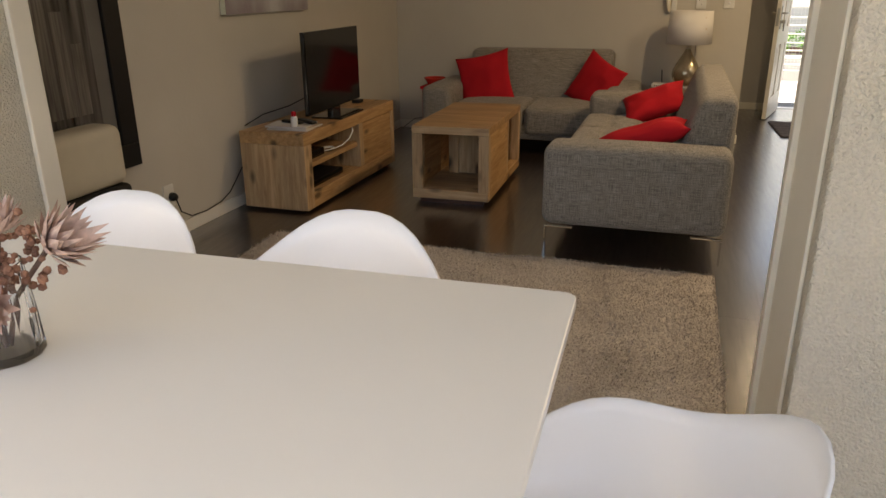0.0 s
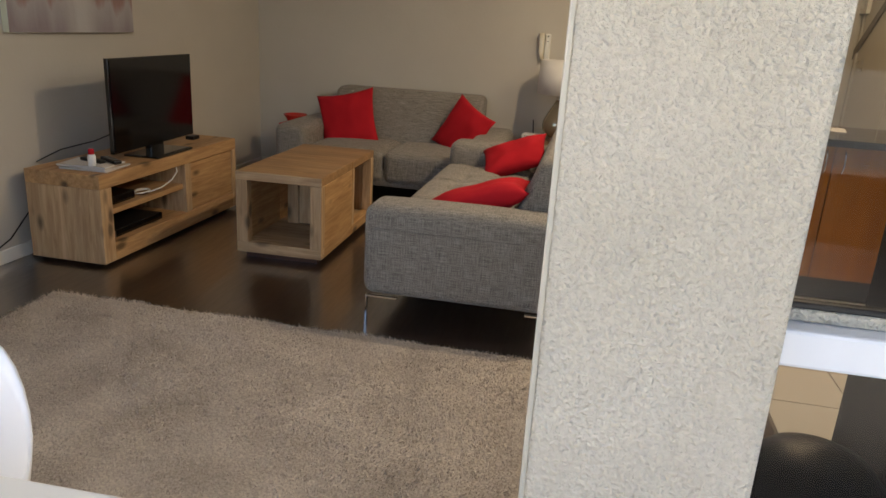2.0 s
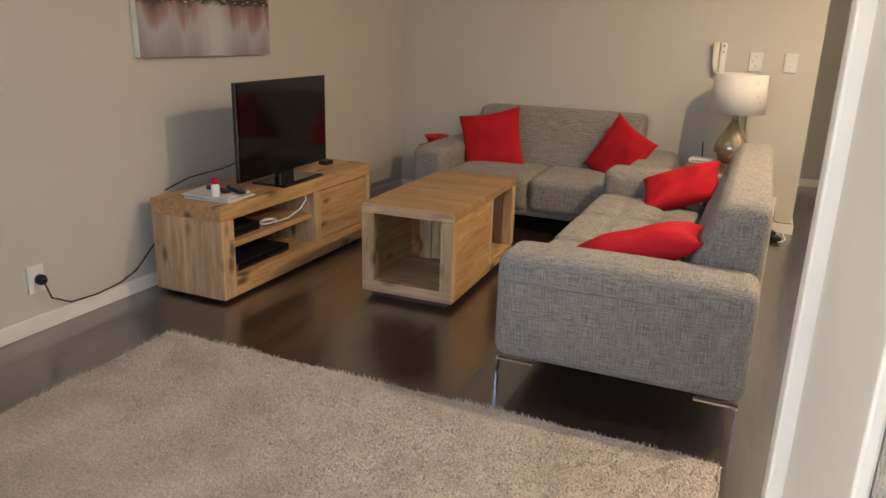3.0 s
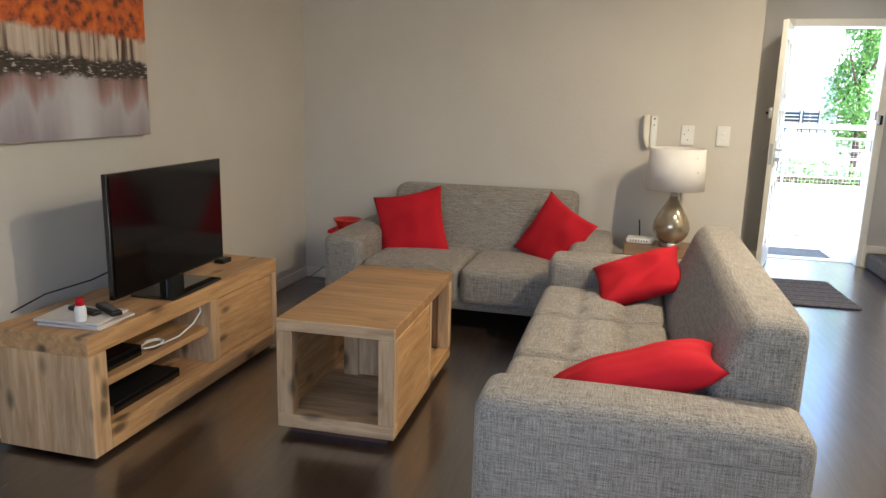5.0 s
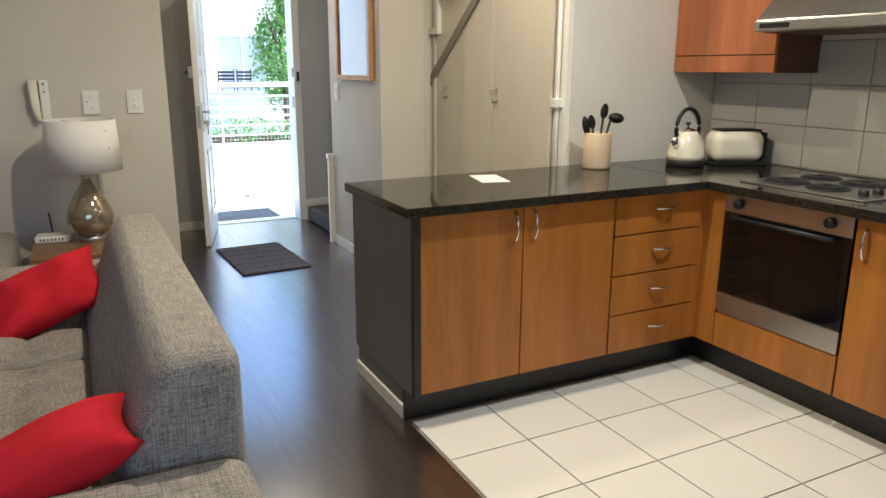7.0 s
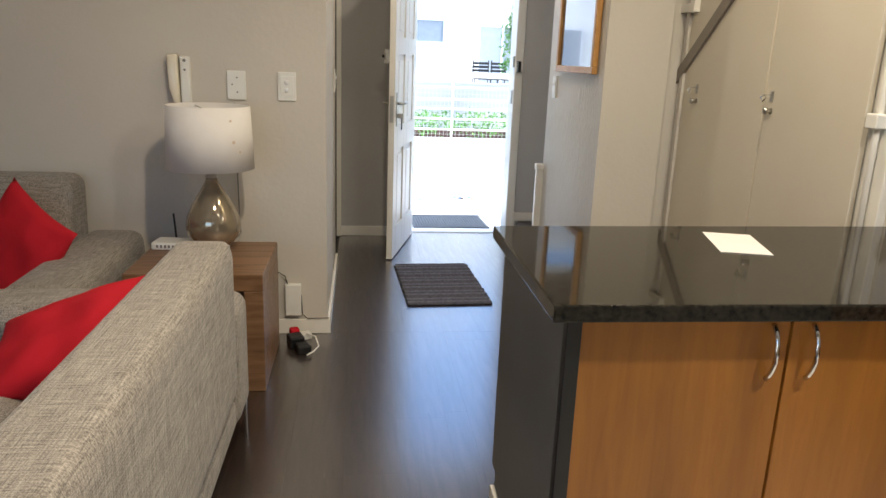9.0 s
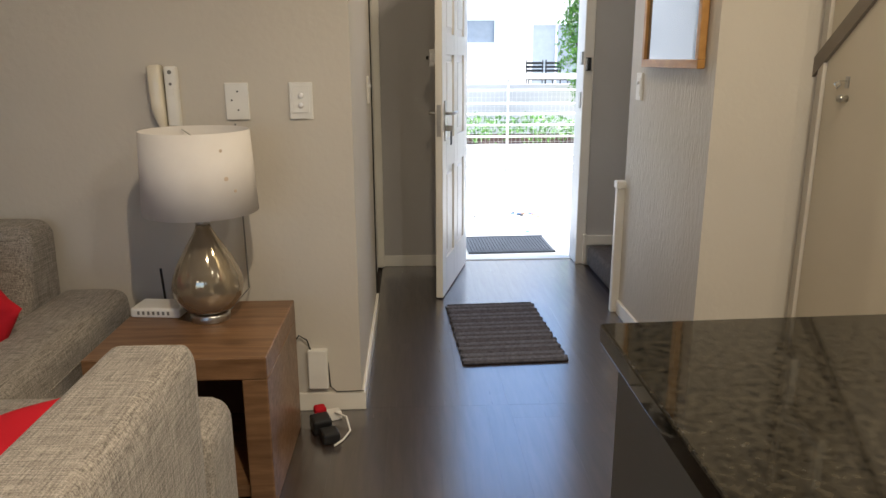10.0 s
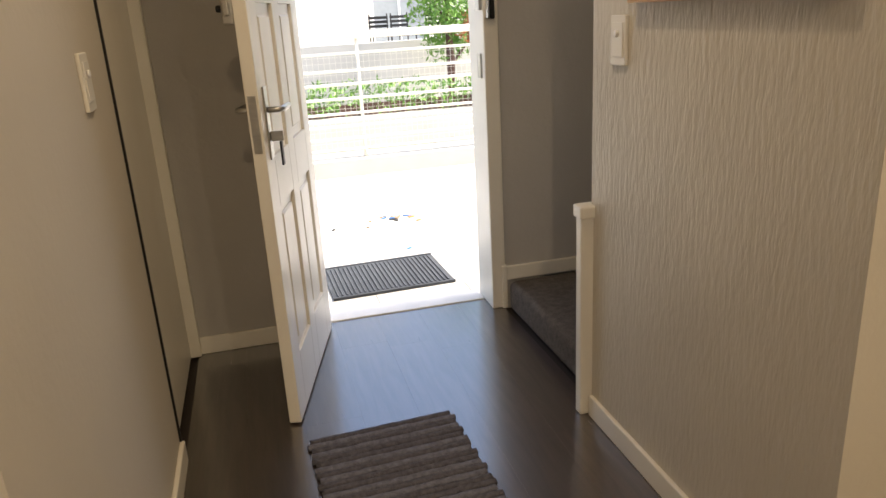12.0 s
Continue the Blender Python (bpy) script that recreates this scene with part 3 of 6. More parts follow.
def pillow(at, size=0.44, thick=0.13, deep=None, label="plain red cotton scatter cushion lying on a sofa"):
    """A square stuffed cushion with drawn-out corners and a seam."""
    bm = bmnew()
    n = 22
    grid = {}
    for s in (1, -1):
        for i in range(n + 1):
            for j in range(n + 1):
                u, v = 2 * i / n - 1, 2 * j / n - 1
                edge = max(abs(u), abs(v))
                if s < 0 and edge > 0.999:
                    grid[s, i, j] = grid[1, i, j]
                    continue
                pinch = 1 - 0.10 * (1 - v * v) * abs(u) ** 3, 1 - 0.10 * (1 - u * u) * abs(v) ** 3
                h = thick / 2 * ((1 - u * u) * (1 - v * v)) ** 0.42
                wr = noise.noise(Vector((u * 2.2 + at.translation.x * 5, v * 2.2 + at.translation.y * 5, s))) * 0.014 * (1 - edge ** 6)
                grid[s, i, j] = bm.verts.new((u * size / 2 * pinch[0], v * (deep or size) / 2 * pinch[1], s * (h + wr)))
        for i in range(n):
            for j in range(n):
                f = [grid[s, i, j], grid[s, i + 1, j], grid[s, i + 1, j + 1], grid[s, i, j + 1]]
                bm.faces.new(f if s > 0 else f[::-1])
    ob = single("scatter_cushion", bm, M_RED, label, "cushion", at, "red scatter cushions", smooth=True)
    return ob


pillow(pose(-1.595, 6.37, 0.545, 72, 0, 3) @ pose(0, 0, 0, 0, 0, 13), 0.48)
pillow(pose(-0.635, 6.36, 0.54, 70, 0, -30) @ pose(0, 0, 0, 0, 0, -24), 0.45)
pillow(pose(-0.115, 5.45, 0.535, 24, -20, 0), 0.45, 0.13, 0.36)
pillow(pose(-0.15, 3.99, 0.548, 0, -20, 4), 0.56, 0.16, 0.27)


# ---------------------------------------------------------------- wooden furniture
def media_cabinet():
    ob = thing("media_cabinet", "low knotty acacia television cabinet with open shelves", "cabinet", pose(-2.52, 3.885, 0, 0, 0, -0.5))
    W, L, H = 0.445, 1.445, 0.50  # x depth, y length
    part("top", bx(0, W, 0, L, 0.425, H, 0.004), M_ACACIA, ob)
    part("end_panel", bx(0, W - 0.075, 0, 0.035, 0.02, 0.425, 0.003), M_ACACIAZ, ob)
    part("end_panel", bx(0, W - 0.075, L - 0.035, L, 0.02, 0.425, 0.003), M_ACACIAZ, ob)
    part("corner_post", bx(W - 0.075, W, 0, 0.095, 0.02, 0.425, 0.004), M_ACACIAZ, ob)
    part("corner_post", bx(W - 0.075, W, L - 0.05, L, 0.02, 0.425, 0.004), M_ACACIAZ, ob)
    part("divider", bx(0.02, W, 0.80, 0.865, 0.12, 0.425, 0.003), M_ACACIAZ, ob)
    part("bottom_rail", bx(W - 0.05, W, 0.095, L - 0.05, 0.02, 0.12, 0.003), M_ACACIA, ob)
    part("floor_board", bx(0.02, W - 0.05, 0.035, L - 0.035, 0.09, 0.12), M_ACACIA, ob)
    part("back", bx(0.005, 0.02, 0.035, L - 0.035, 0.03, 0.425), M_DKBROWN, ob)
    part("shelf", bx(0.02, W - 0.02, 0.035, 0.80, 0.27, 0.30, 0.002), M_ACACIA, ob)
    door = part("door", bx(W - 0.03, W - 0.008, 0.87, L - 0.055, 0.125, 0.418, 0.003), M_ACACIA, ob)
    part("plinth", bx(0.05, W - 0.06, 0.05, L - 0.05, 0, 0.021), M_DKBROWN, ob)
    return ob


media_cabinet()


def nest_table():
    ob = thing("coffee_table", "chunky acacia coffee table of two open cubes", "table", pose(-1.545, 4.32, 0, 0, 0, 1.2))
    W, L, H = 0.505, 1.03, 0.505
    h0 = 0.035
    y1 = 0.555
    # near cube, open at the front
    part("top", bx(0, W, 0.012, y1, 0.456, H, 0.004), M_TABLETOP, ob)
    part("top_rail", bx(0, W, 0, 0.0115, 0.4555, H - 0.001, 0.003), M_ACACIAX, ob)
    part("side_panel", bx(0, 0.03, 0.06, y1, h0, 0.455, 0.003), M_ACACIA, ob)
    part("side_panel", bx(W - 0.03, W, 0.06, y1, h0, 0.455, 0.003), M_ACACIA, ob)
    for x0, x1 in ((0, 0.068), (W - 0.068, W)):
        part("post", bx(x0, x1, 0, 0.06, h0 + 0.06, 0.455, 0.004), M_ACACIAZ, ob)
    part("rail", bx(0, W, 0, 0.06, h0, h0 + 0.06, 0.004), M_ACACIAX, ob)
    part("floor_board", bx(0.03, W - 0.03, 0.06, y1, h0 + 0.02, h0 + 0.05), M_ACACIAX, ob)
    part("back_panel", bx(0.17, W - 0.03, y1 - 0.03, y1, h0 + 0.05, 0.455), M_ACACIAZ, ob)
    part("post", bx(0.10, 0.17, y1 - 0.05, y1, h0 + 0.05, 0.455, 0.003), M_ACACIAZ, ob)
    # far cube, open at the side
    y2 = y1 + 0.006
    part("top", bx(0, W, y2, L, 0.456, H - 0.003, 0.004), M_TABLETOP, ob)
    part("side_panel", bx(0, 0.03, y2, L, h0, 0.455, 0.003), M_ACACIA, ob)
    for a, b in ((y2, y2 + 0.045), (L - 0.06, L)):
        part("post", bx(W - 0.06, W, a, b, h0 + 0.06, 0.455, 0.004), M_ACACIAZ, ob)
    part("rail", bx(W - 0.06, W, y2, L, h0, h0 + 0.06, 0.004), M_ACACIA, ob)
    part("floor_board", bx(0.03, W - 0.06, y2, L, h0 + 0.02, h0 + 0.05), M_ACACIAX, ob)
    part("back_panel", bx(0.03, W - 0.06, L - 0.03, L, h0 + 0.05, 0.455), M_ACACIAZ, ob)
    part("plinth", bx(0.04, W - 0.04, 0.04, L - 0.04, 0, h0 + 0.001), M_DKBROWN, ob)
    return ob


nest_table()


def side_table():
    ob = thing("side_table", "square brown wooden side table beside the sofas", "table", pose(-0.195, 6.20, 0))
    W, D, H = 0.53, 0.52, 0.50
    part("top", bx(0, W, 0, D, 0.43, H, 0.004), M_OAKBROWN, ob)
    part("side_panel", bx(0, 0.075, 0, D, 0, 0.43, 0.004), M_OAKBROWN, ob)
    part("side_panel", bx(W - 0.075, W, 0, D, 0, 0.43, 0.004), M_OAKBROWN, ob)
    part("shelf", bx(0.075, W - 0.075, 0.02, D - 0.02, 0.03, 0.07), M_OAKBROWN, ob)
    part("back", bx(0.075, W - 0.075, D - 0.02, D - 0.005, 0.07, 0.43), M_DKBROWN, ob)
    return ob


side_table()


def television():
    ob = thing("television", "black flat-screen television on the wooden cabinet", "television", pose(-2.208, 4.605, 0.5, 0, 0, 1.9))
    part("screen", bx(-0.004, 0.012, -0.422, 0.422, 0.068, 0.558), M_SCREEN, ob, "dark switched-off screen")
    bm = bx(-0.014, 0.010, -0.434, 0.434, 0.055, 0.568, 0.003)
    part("bezel", bm, M_BLACKGLOSS, ob, "thin gloss black bezel")
    part("rear_housing", bx(-0.055, -0.014, -0.30, 0.30, 0.10, 0.42, 0.015), M_BLACK, ob)
    part("neck", bx(-0.03, 0.01, -0.07, 0.07, 0.01, 0.07, 0.005), M_BLACKGLOSS, ob)
    part("stand_base", bx(-0.09, 0.13, -0.20, 0.20, 0.0, 0.013, 0.005), M_BLACKGLOSS, ob)
    part("screen_glass", bx(0.0125, 0.0135, -0.422, 0.422, 0.068, 0.558), M_SCREEN, ob)
    return ob


television()


# ---------------------------------------------------------------- dining set
def dining_table():
    ob = thing("dining_table", "white laminate dining table with rounded corners", "table", pose(-0.92, 0.895, 0, 0, 0, 1.5))
    r, hx, hy = 0.03, 0.82, 0.445
    out = []
    for cx, cy, a0 in ((hx - r, hy - r, 0), (-hx + r, hy - r, 90), (-hx + r, -hy + r, 180), (hx - r, -hy + r, 270)):
        for k in range(7):
            a = radians(a0 + 15 * k)
            out.append((cx + r * math.cos(a), cy + r * math.sin(a)))
    part("tabletop", extrude_z(out, 0.742, 0.765, 0.003, 2), M_TABLE, ob)
    for x in (-0.7, 0.7):
        for y in (-0.34, 0.34):
            part("leg", lathe([(0.014, 0.0), (0.016, 0.01), (0.026, 0.742)], 20, centre=(x, y)), M_TABLE, ob, smooth=True)
    return ob


dining_table()


def shell_chair(at):
    """A moulded armchair shell on four splayed wooden legs; it faces -y."""
    ob = thing("shell_chair", "white moulded plastic armchair at the dining table", "chair", at, "dining chairs")
    bm = bmnew()
    nu, nv = 40, 16
    rows = []
    for j in range(nv + 1):
        s = j / nv
        row = []
        for i in range(nu + 1):
            a = radians(-145 + 290 * i / nu)  # 0 is the back
            back = math.exp(-abs(math.degrees(a) / 57) ** 2.4)
            armk = math.exp(-((abs(math.degrees(a)) - 95) / 48) ** 2)
            rim = 0.475 + 0.318 * back + 0.145 * armk
            rx, ry = 0.225 + 0.085 * s, 0.215 + 0.04 * s
            lean = 0.045 * s * back
            x = math.sin(a) * rx * (1 - (1 - s) ** 3) ** 0.5 if s > 0 else 0
            y = math.cos(a) * ry * (1 - (1 - s) ** 3) ** 0.5 + lean if s > 0 else 0
            z = 0.43 + (rim - 0.43) * s ** 2.2
            row.append(bm.verts.new((x, y, z)))
        rows.append(row)
    for a, b in zip(rows, rows[1:]):
        for i in range(nu):
            bm.faces.new((a[i], a[i + 1], b[i + 1], b[i]))
    bmesh.ops.remove_doubles(bm, verts=bm.verts, dist=1e-5)
    bmesh.ops.recalc_face_normals(bm, faces=bm.faces)
    bmesh.ops.solidify(bm, geom=bm.faces[:], thickness=0.006)
    part("shell", bm, M_SHELL, ob, smooth=True)
    for x, y in ((-0.11, -0.10), (0.11, -0.10), (-0.11, 0.12), (0.11, 0.12)):
        part("leg", tube([(x * 2.0, y * 2.0, 0), (x, y, 0.43)], 0.013), M_ACACIAZ, ob, "turned wooden leg", True)
    part("spider_frame", tube([(-0.12, 0.01, 0.40), (0, 0.01, 0.415), (0.12, 0.01, 0.40)], 0.006), M_BLACK, ob)
    return ob


shell_chair(pose(-0.695, 1.36, 0))
shell_chair(pose(-1.365, 1.36, 0, 0, 0, 4))
shell_chair(pose(-0.045, 0.91, 0, 0, 0, -96))

# rug
bm = bmnew()
nx, ny = 150, 118
vs = [[bm.verts.new((-2.06 + 2.35 * i / nx + (0.006 * noise.noise(Vector((i, j * 0.7, 1))) if i in (0, nx) else 0),
                     1.96 + 1.525 * j / ny + (0.006 * noise.noise(Vector((i * 0.7, j, 2))) if j in (0, ny) else 0),
                     (0.004 if (i in (0, nx) or j in (0, ny)) else 0.022) + 0.005 * noise.noise(Vector((i * 0.9, j * 0.9, 0.3))))) for j in range(ny + 1)] for i in range(nx + 1)]
for i in range(nx):
    for j in range(ny):
        bm.faces.new((vs[i][j], vs[i + 1][j], vs[i + 1][j + 1], vs[i][j + 1]))
rug = single("rug", bm, M_RUG, "thick beige shaggy rug on the dark floor", "rug", smooth=True)
rg = np.random.default_rng(4)
N = 80000
px, py = rg.uniform(-2.058, 0.288, N), rg.uniform(1.962, 3.484, N)
lx = np.array([noise.noise(Vector((a * 3.0, b * 3.0, 0.0))) + 0.6 * noise.noise(Vector((a * 14, b * 14, 5.0))) for a, b in zip(px, py)])
ly = np.array([noise.noise(Vector((a * 3.0, b * 3.0, 9.0))) + 0.6 * noise.noise(Vector((a * 14, b * 14, 7.0))) for a, b in zip(px, py)])
ht = rg.uniform(0.012, 0.021, N)
ang = rg.uniform(0, math.pi, N)
wx, wy = 0.0028 * np.cos(ang), 0.0028 * np.sin(ang)
tx, ty = px + 0.022 * lx + rg.normal(0, 0.004, N), py + 0.022 * ly + rg.normal(0, 0.004, N)
co = np.stack([np.stack([px - wx, py - wy, np.full(N, 0.014)], 1), np.stack([px + wx, py + wy, np.full(N, 0.014)], 1), np.stack([tx, ty, 0.014 + ht], 1)], 1).reshape(-1, 3)
me = bpy.data.meshes.new("rug_fibre")
me.from_pydata(co.tolist(), [], np.arange(3 * N).reshape(-1, 3).tolist())
me.materials.append(M_RUG)
pile = new("rug_fibre", me)
pile.parent = rug
tagged(pile, "long beige rug pile", kind="stuff")


# ---------------------------------------------------------------- kitchen
def bow_handle(parent, p0, p1, out):
    """A curved chrome bow between two points, standing out along `out`."""
    a, b, o = Vector(p0), Vector(p1), Vector(out)
    pts = [a + (b - a) * k / 10 + o * (0.004 + 0.026 * math.sin(math.pi * k / 10) ** 0.7) for k in range(11)]
    part("handle", tube(pts, 0.0055, 8), M_CHROME, parent, "chrome bow handle", True)


YF, XF = 4.765, 2.605  # faces of the peninsula doors and of the oven run


def peninsula():
    ob = thing("kitchen_peninsula_cabinet", "amber veneer base cabinet with two doors and black kickboard", "cabinet")
    part("body", bx(1.165, 2.085, YF + 0.02, 5.40, 0.14, 0.865), M_DKBROWN, ob)
    part("end_panel", bx(1.128, 1.156, YF + 0.012, 5.40, 0.135, 0.865, 0.002), M_ENDPANEL, ob, "dark grey end panel")
    part("end_panel_edge", bx(1.128, 1.160, YF - 0.012, YF + 0.011, 0.135, 0.865, 0.002), M_KICK, ob, "black edging")
    for x0, x1, hx in ((1.160, 1.615, 1.575), (1.621, 2.078, 1.665)):
        d = part("door", bx(x0, x1, YF, YF + 0.018, 0.14, 0.862, 0.002), M_CHERRY, ob)
        bow_handle(d, (hx, YF, 0.715), (hx, YF, 0.84), (0, -1, 0))
    part("kickboard", bx(1.13, 2.085, 4.85, 4.868, 0, 0.135), M_KICK, ob, "black kickboard")
    part("side_skirting", bx(1.125, 1.14, 4.868, 5.40, 0, 0.06, 0.003), M_WHITE, ob, "white skirting strip")
    part("plinth_side", bx(1.14, 1.16, 4.868, 5.40, 0.0, 0.135), M_ENDPANEL, ob)
    dr = thing("kitchen_drawer_cabinet", "amber veneer base cabinet with four drawers", "cabinet")
    part("body", bx(2.085, 2.66, YF + 0.02, 5.40, 0.14, 0.865), M_DKBROWN, dr)
    for i in range(4):
        z0 = 0.14 + i * 0.1815
        f = part("drawer_front", bx(2.088, 2.585, YF, YF + 0.018, z0, z0 + 0.175, 0.002), M_CHERRY, dr)
        bow_handle(f, (2.30, YF, z0 + 0.105), (2.42, YF, z0 + 0.105), (0, -1, 0))
    part("filler", bx(2.588, 2.622, YF, YF + 0.018, 0.14, 0.862, 0.002), M_CHERRY, dr)
    part("kickboard", bx(2.085, 2.70, 4.85, 4.868, 0, 0.135), M_KICK, dr, "black kickboard")


peninsula()


def oven_unit():
    ob = thing("built_in_oven", "stainless steel built-in electric oven with dark glass door", "oven")
    y0, y1 = 4.045, 4.645
    part("housing", bx(XF + 0.01, 3.20, y0 + 0.01, y1 - 0.01, 0.30, 0.86), M_STEEL, ob)
    part("control_panel", bx(XF - 0.005, XF + 0.012, y0, y1, 0.775, 0.862, 0.002), M_STEEL, ob, "brushed steel control panel")
    for y in (y0 + 0.09, y1 - 0.08):
        bm = lathe([(0.022, 0), (0.022, 0.012), (0.019, 0.022), (0.0, 0.022)], 24)
        bm.transform(pose(XF - 0.005, y, 0.818, 0, -90, 0))
        part("knob", bm, M_BLACK, ob, "black round knob", True)
    part("door_frame", bx(XF - 0.003, XF + 0.012, y0, y1, 0.405, 0.772, 0.002), M_BLACKGLOSS, ob)
    part("door_glass", bx(XF - 0.006, XF - 0.0035, y0 + 0.03, y1 - 0.03, 0.43, 0.75), M_SCREEN, ob, "dark oven glass")
    part("oven_handle", tube([(XF - 0.03, y0 + 0.06, 0.757), (XF - 0.03, y1 - 0.06, 0.757)], 0.009), M_BLACK, ob, smooth=True)
    part("steel_strip", bx(XF - 0.004, XF + 0.012, y0, y1, 0.315, 0.402, 0.002), M_STEEL, ob, "brushed steel lower strip")
    part("base_drawer", bx(XF, XF + 0.018, y0, y1, 0.14, 0.30, 0.002), M_CHERRY, ob, "amber veneer panel below the oven")
    part("kickboard", bx(XF + 0.085, XF + 0.1, 3.44, 4.85, 0, 0.135), M_KICK, ob, "black kickboard")
    c = thing("oven_run_cabinet", "amber veneer base cabinet beside the oven", "cabinet")
    part("body", bx(XF + 0.02, 3.30, 3.44, 4.03, 0.14, 0.865), M_DKBROWN, c)
    d = part("door", bx(XF, XF + 0.018, 3.45, 4.035, 0.14, 0.862, 0.002), M_CHERRY, c)
    bow_handle(d, (XF, 3.99, 0.70), (XF, 3.99, 0.825), (-1, 0, 0))
    f = thing("corner_filler_panel", "amber veneer corner post of the kitchen units", "panel")
    part("post", bx(XF, XF + 0.018, 4.65, 4.785, 0.14, 0.862, 0.002), M_CHERRY, f)
    return ob


oven_unit()

# granite worktop in two slabs that meet at the corner
wt = thing("worktop", "polished black granite worktop with light speckles", "worktop")
part("slab", extrude_z([(1.087, 4.712), (2.555, 4.712), (2.555, 5.437), (2.33, 5.437), (1.087, 5.385)], 0.862, 0.899, 0.004, 2), M_GRANITE, wt)
part("slab", bx(2.556, 3.319, 3.42, 5.437, 0.862, 0.899, 0.004), M_GRANITE, wt)


def hob():
    ob = thing("electric_hob", "steel electric hob with four solid plates", "hob", pose(2.93, 4.36, 0.899))
    part("tray", bx(-0.25, 0.25, -0.29, 0.29, 0, 0.008, 0.003), M_STEEL, ob)
    for x, y, r in ((-0.11, 0.16, 0.085), (0.12, 0.16, 0.075), (-0.11, -0.04, 0.075), (0.12, -0.05, 0.09)):
        part("plate", lathe([(r + 0.012, 0.008), (r + 0.008, 0.014), (r, 0.014), (r - 0.004, 0.019), (0.02, 0.019), (0.018, 0.016), (0, 0.016)], 32, centre=(x, y)), M_BLACK, ob, "black hot plate", True)
    for k in range(4):
        part("knob", lathe([(0.02, 0.008), (0.018, 0.03), (0.0, 0.03)], 20, centre=(-0.15 + 0.09 * k, -0.22)), M_BLACK, ob, smooth=True)
    return ob


hob()


def kettle():
    ob = thing("kettle", "cream enamel retro kettle with black base and handle", "kettle", pose(2.85, 5.15, 0.899, 0, 0, 0))
    part("base", lathe([(0.092, 0), (0.096, 0.01), (0.096, 0.03), (0.092, 0.034)], 36), M_BLACK, ob, "black base", True)
    part("body", lathe([(0.094, 0.034), (0.093, 0.06), (0.082, 0.11), (0.064, 0.155), (0.048, 0.178), (0.0, 0.179)], 40), M_IVORY, ob, smooth=True)
    lid = part("lid", lathe([(0.046, 0.176), (0.043, 0.186), (0.02, 0.196), (0.0, 0.197)], 30), M_CHROME, ob, "chrome lid", True)
    part("lid_knob", lathe([(0.007, 0.195), (0.006, 0.21), (0.014, 0.214), (0.013, 0.222), (0, 0.225)], 20), M_BLACK, lid, smooth=True)
    pts = arc((0, 0, 0.19), (0.078, 0, 0), (0, 0, 0.10), 0.05, math.pi - 0.05, 18)
    part("handle", tube([(0.075, 0, 0.155)] + pts + [(-0.075, 0, 0.155)], 0.0105, 12), M_BLACK, ob, "black arched handle", True)
    part("spout", tube([(-0.070, -0.01, 0.10), (-0.095, -0.014, 0.132), (-0.112, -0.016, 0.145)], 0.02, 14), M_CHROME, ob, "chrome spout", True)
    return ob


kettle()


def toaster():
    ob = thing("toaster", "cream enamel two-slot toaster with black end", "toaster", pose(3.135, 5.09, 0.899, 0, 0, -22) @ Matrix.Scale(0.94, 4))
    part("body", puff(-0.155, 0.135, -0.085, 0.085, 0.02, 0.185, 0.05, 0.006, 14), M_IVORY, ob, smooth=True)
    part("base", bx(-0.15, 0.15, -0.08, 0.08, 0, 0.022, 0.006), M_BLACK, ob, "black base")
    part("top_plate", bx(-0.12, 0.12, -0.055, 0.055, 0.186, 0.197, 0.006), M_BLACK, ob, "dark top plate")
    for y in (-0.027, 0.027):
        part("slot", bx(-0.10, 0.10, y - 0.012, y + 0.012, 0.197, 0.200, 0.001), M_BLACKGLOSS, ob)
    part("end_plate", bx(0.13, 0.15, -0.06, 0.06, 0.03, 0.18, 0.008), M_BLACK, ob, "black end plate")
    part("lever_slot", bx(0.15, 0.156, -0.015, 0.015, 0.04, 0.17, 0.003), M_BLACK, ob)
    part("lever", bx(0.152, 0.18, -0.02, 0.02, 0.13, 0.145, 0.004), M_BLACK, ob)
    return ob


toaster()


def utensil_crock():
    ob = thing("utensil_crock", "beige stoneware crock holding black kitchen utensils", "crock", pose(2.385, 5.285, 0.899))
    part("crock", lathe([(0.066, 0), (0.068, 0.01), (0.068, 0.172), (0.064, 0.178), (0.060, 0.174), (0.058, 0.02), (0, 0.02)], 36), mat("beige_stoneware", (0.60, 0.47, 0.32), (0.54, 0.42, 0.28), 0.4, 8), ob, smooth=True)

    def utensil(name, dx, dy, h, head):
        u = part(name, tube([(dx * 0.15, dy * 0.15, 0.03), (dx * 0.6, dy * 0.6, h * 0.6), (dx, dy, h)], 0.006, 8), M_BLACK, ob, smooth=True)
        bm = bmnew()
        bmesh.ops.create_uvsphere(bm, u_segments=20, v_segments=12, radius=1)
        bm.transform(Matrix.Translation((dx + head[3], dy, h + head[4])) @ pose(0, 0, 0, 0, head[5], 0) @ Matrix.Diagonal((head[0], head[1], head[2], 1)))
        part("head", bm, M_BLACK, u, smooth=True)

    utensil("spoon", 0.035, 0.01, 0.25, (0.024, 0.008, 0.038, 0.006, 0.03, 10))
    utensil("ladle", 0.075, 0.0, 0.24, (0.042, 0.034, 0.026, 0.035, 0.005, 8))
    utensil("fork", -0.035, 0.0, 0.20, (0.022, 0.006, 0.036, -0.008, 0.03, -18))
    utensil("whisk_spoon", -0.055, 0.02, 0.19, (0.018, 0.018, 0.05, -0.006, 0.02, -14))
    return ob


utensil_crock()

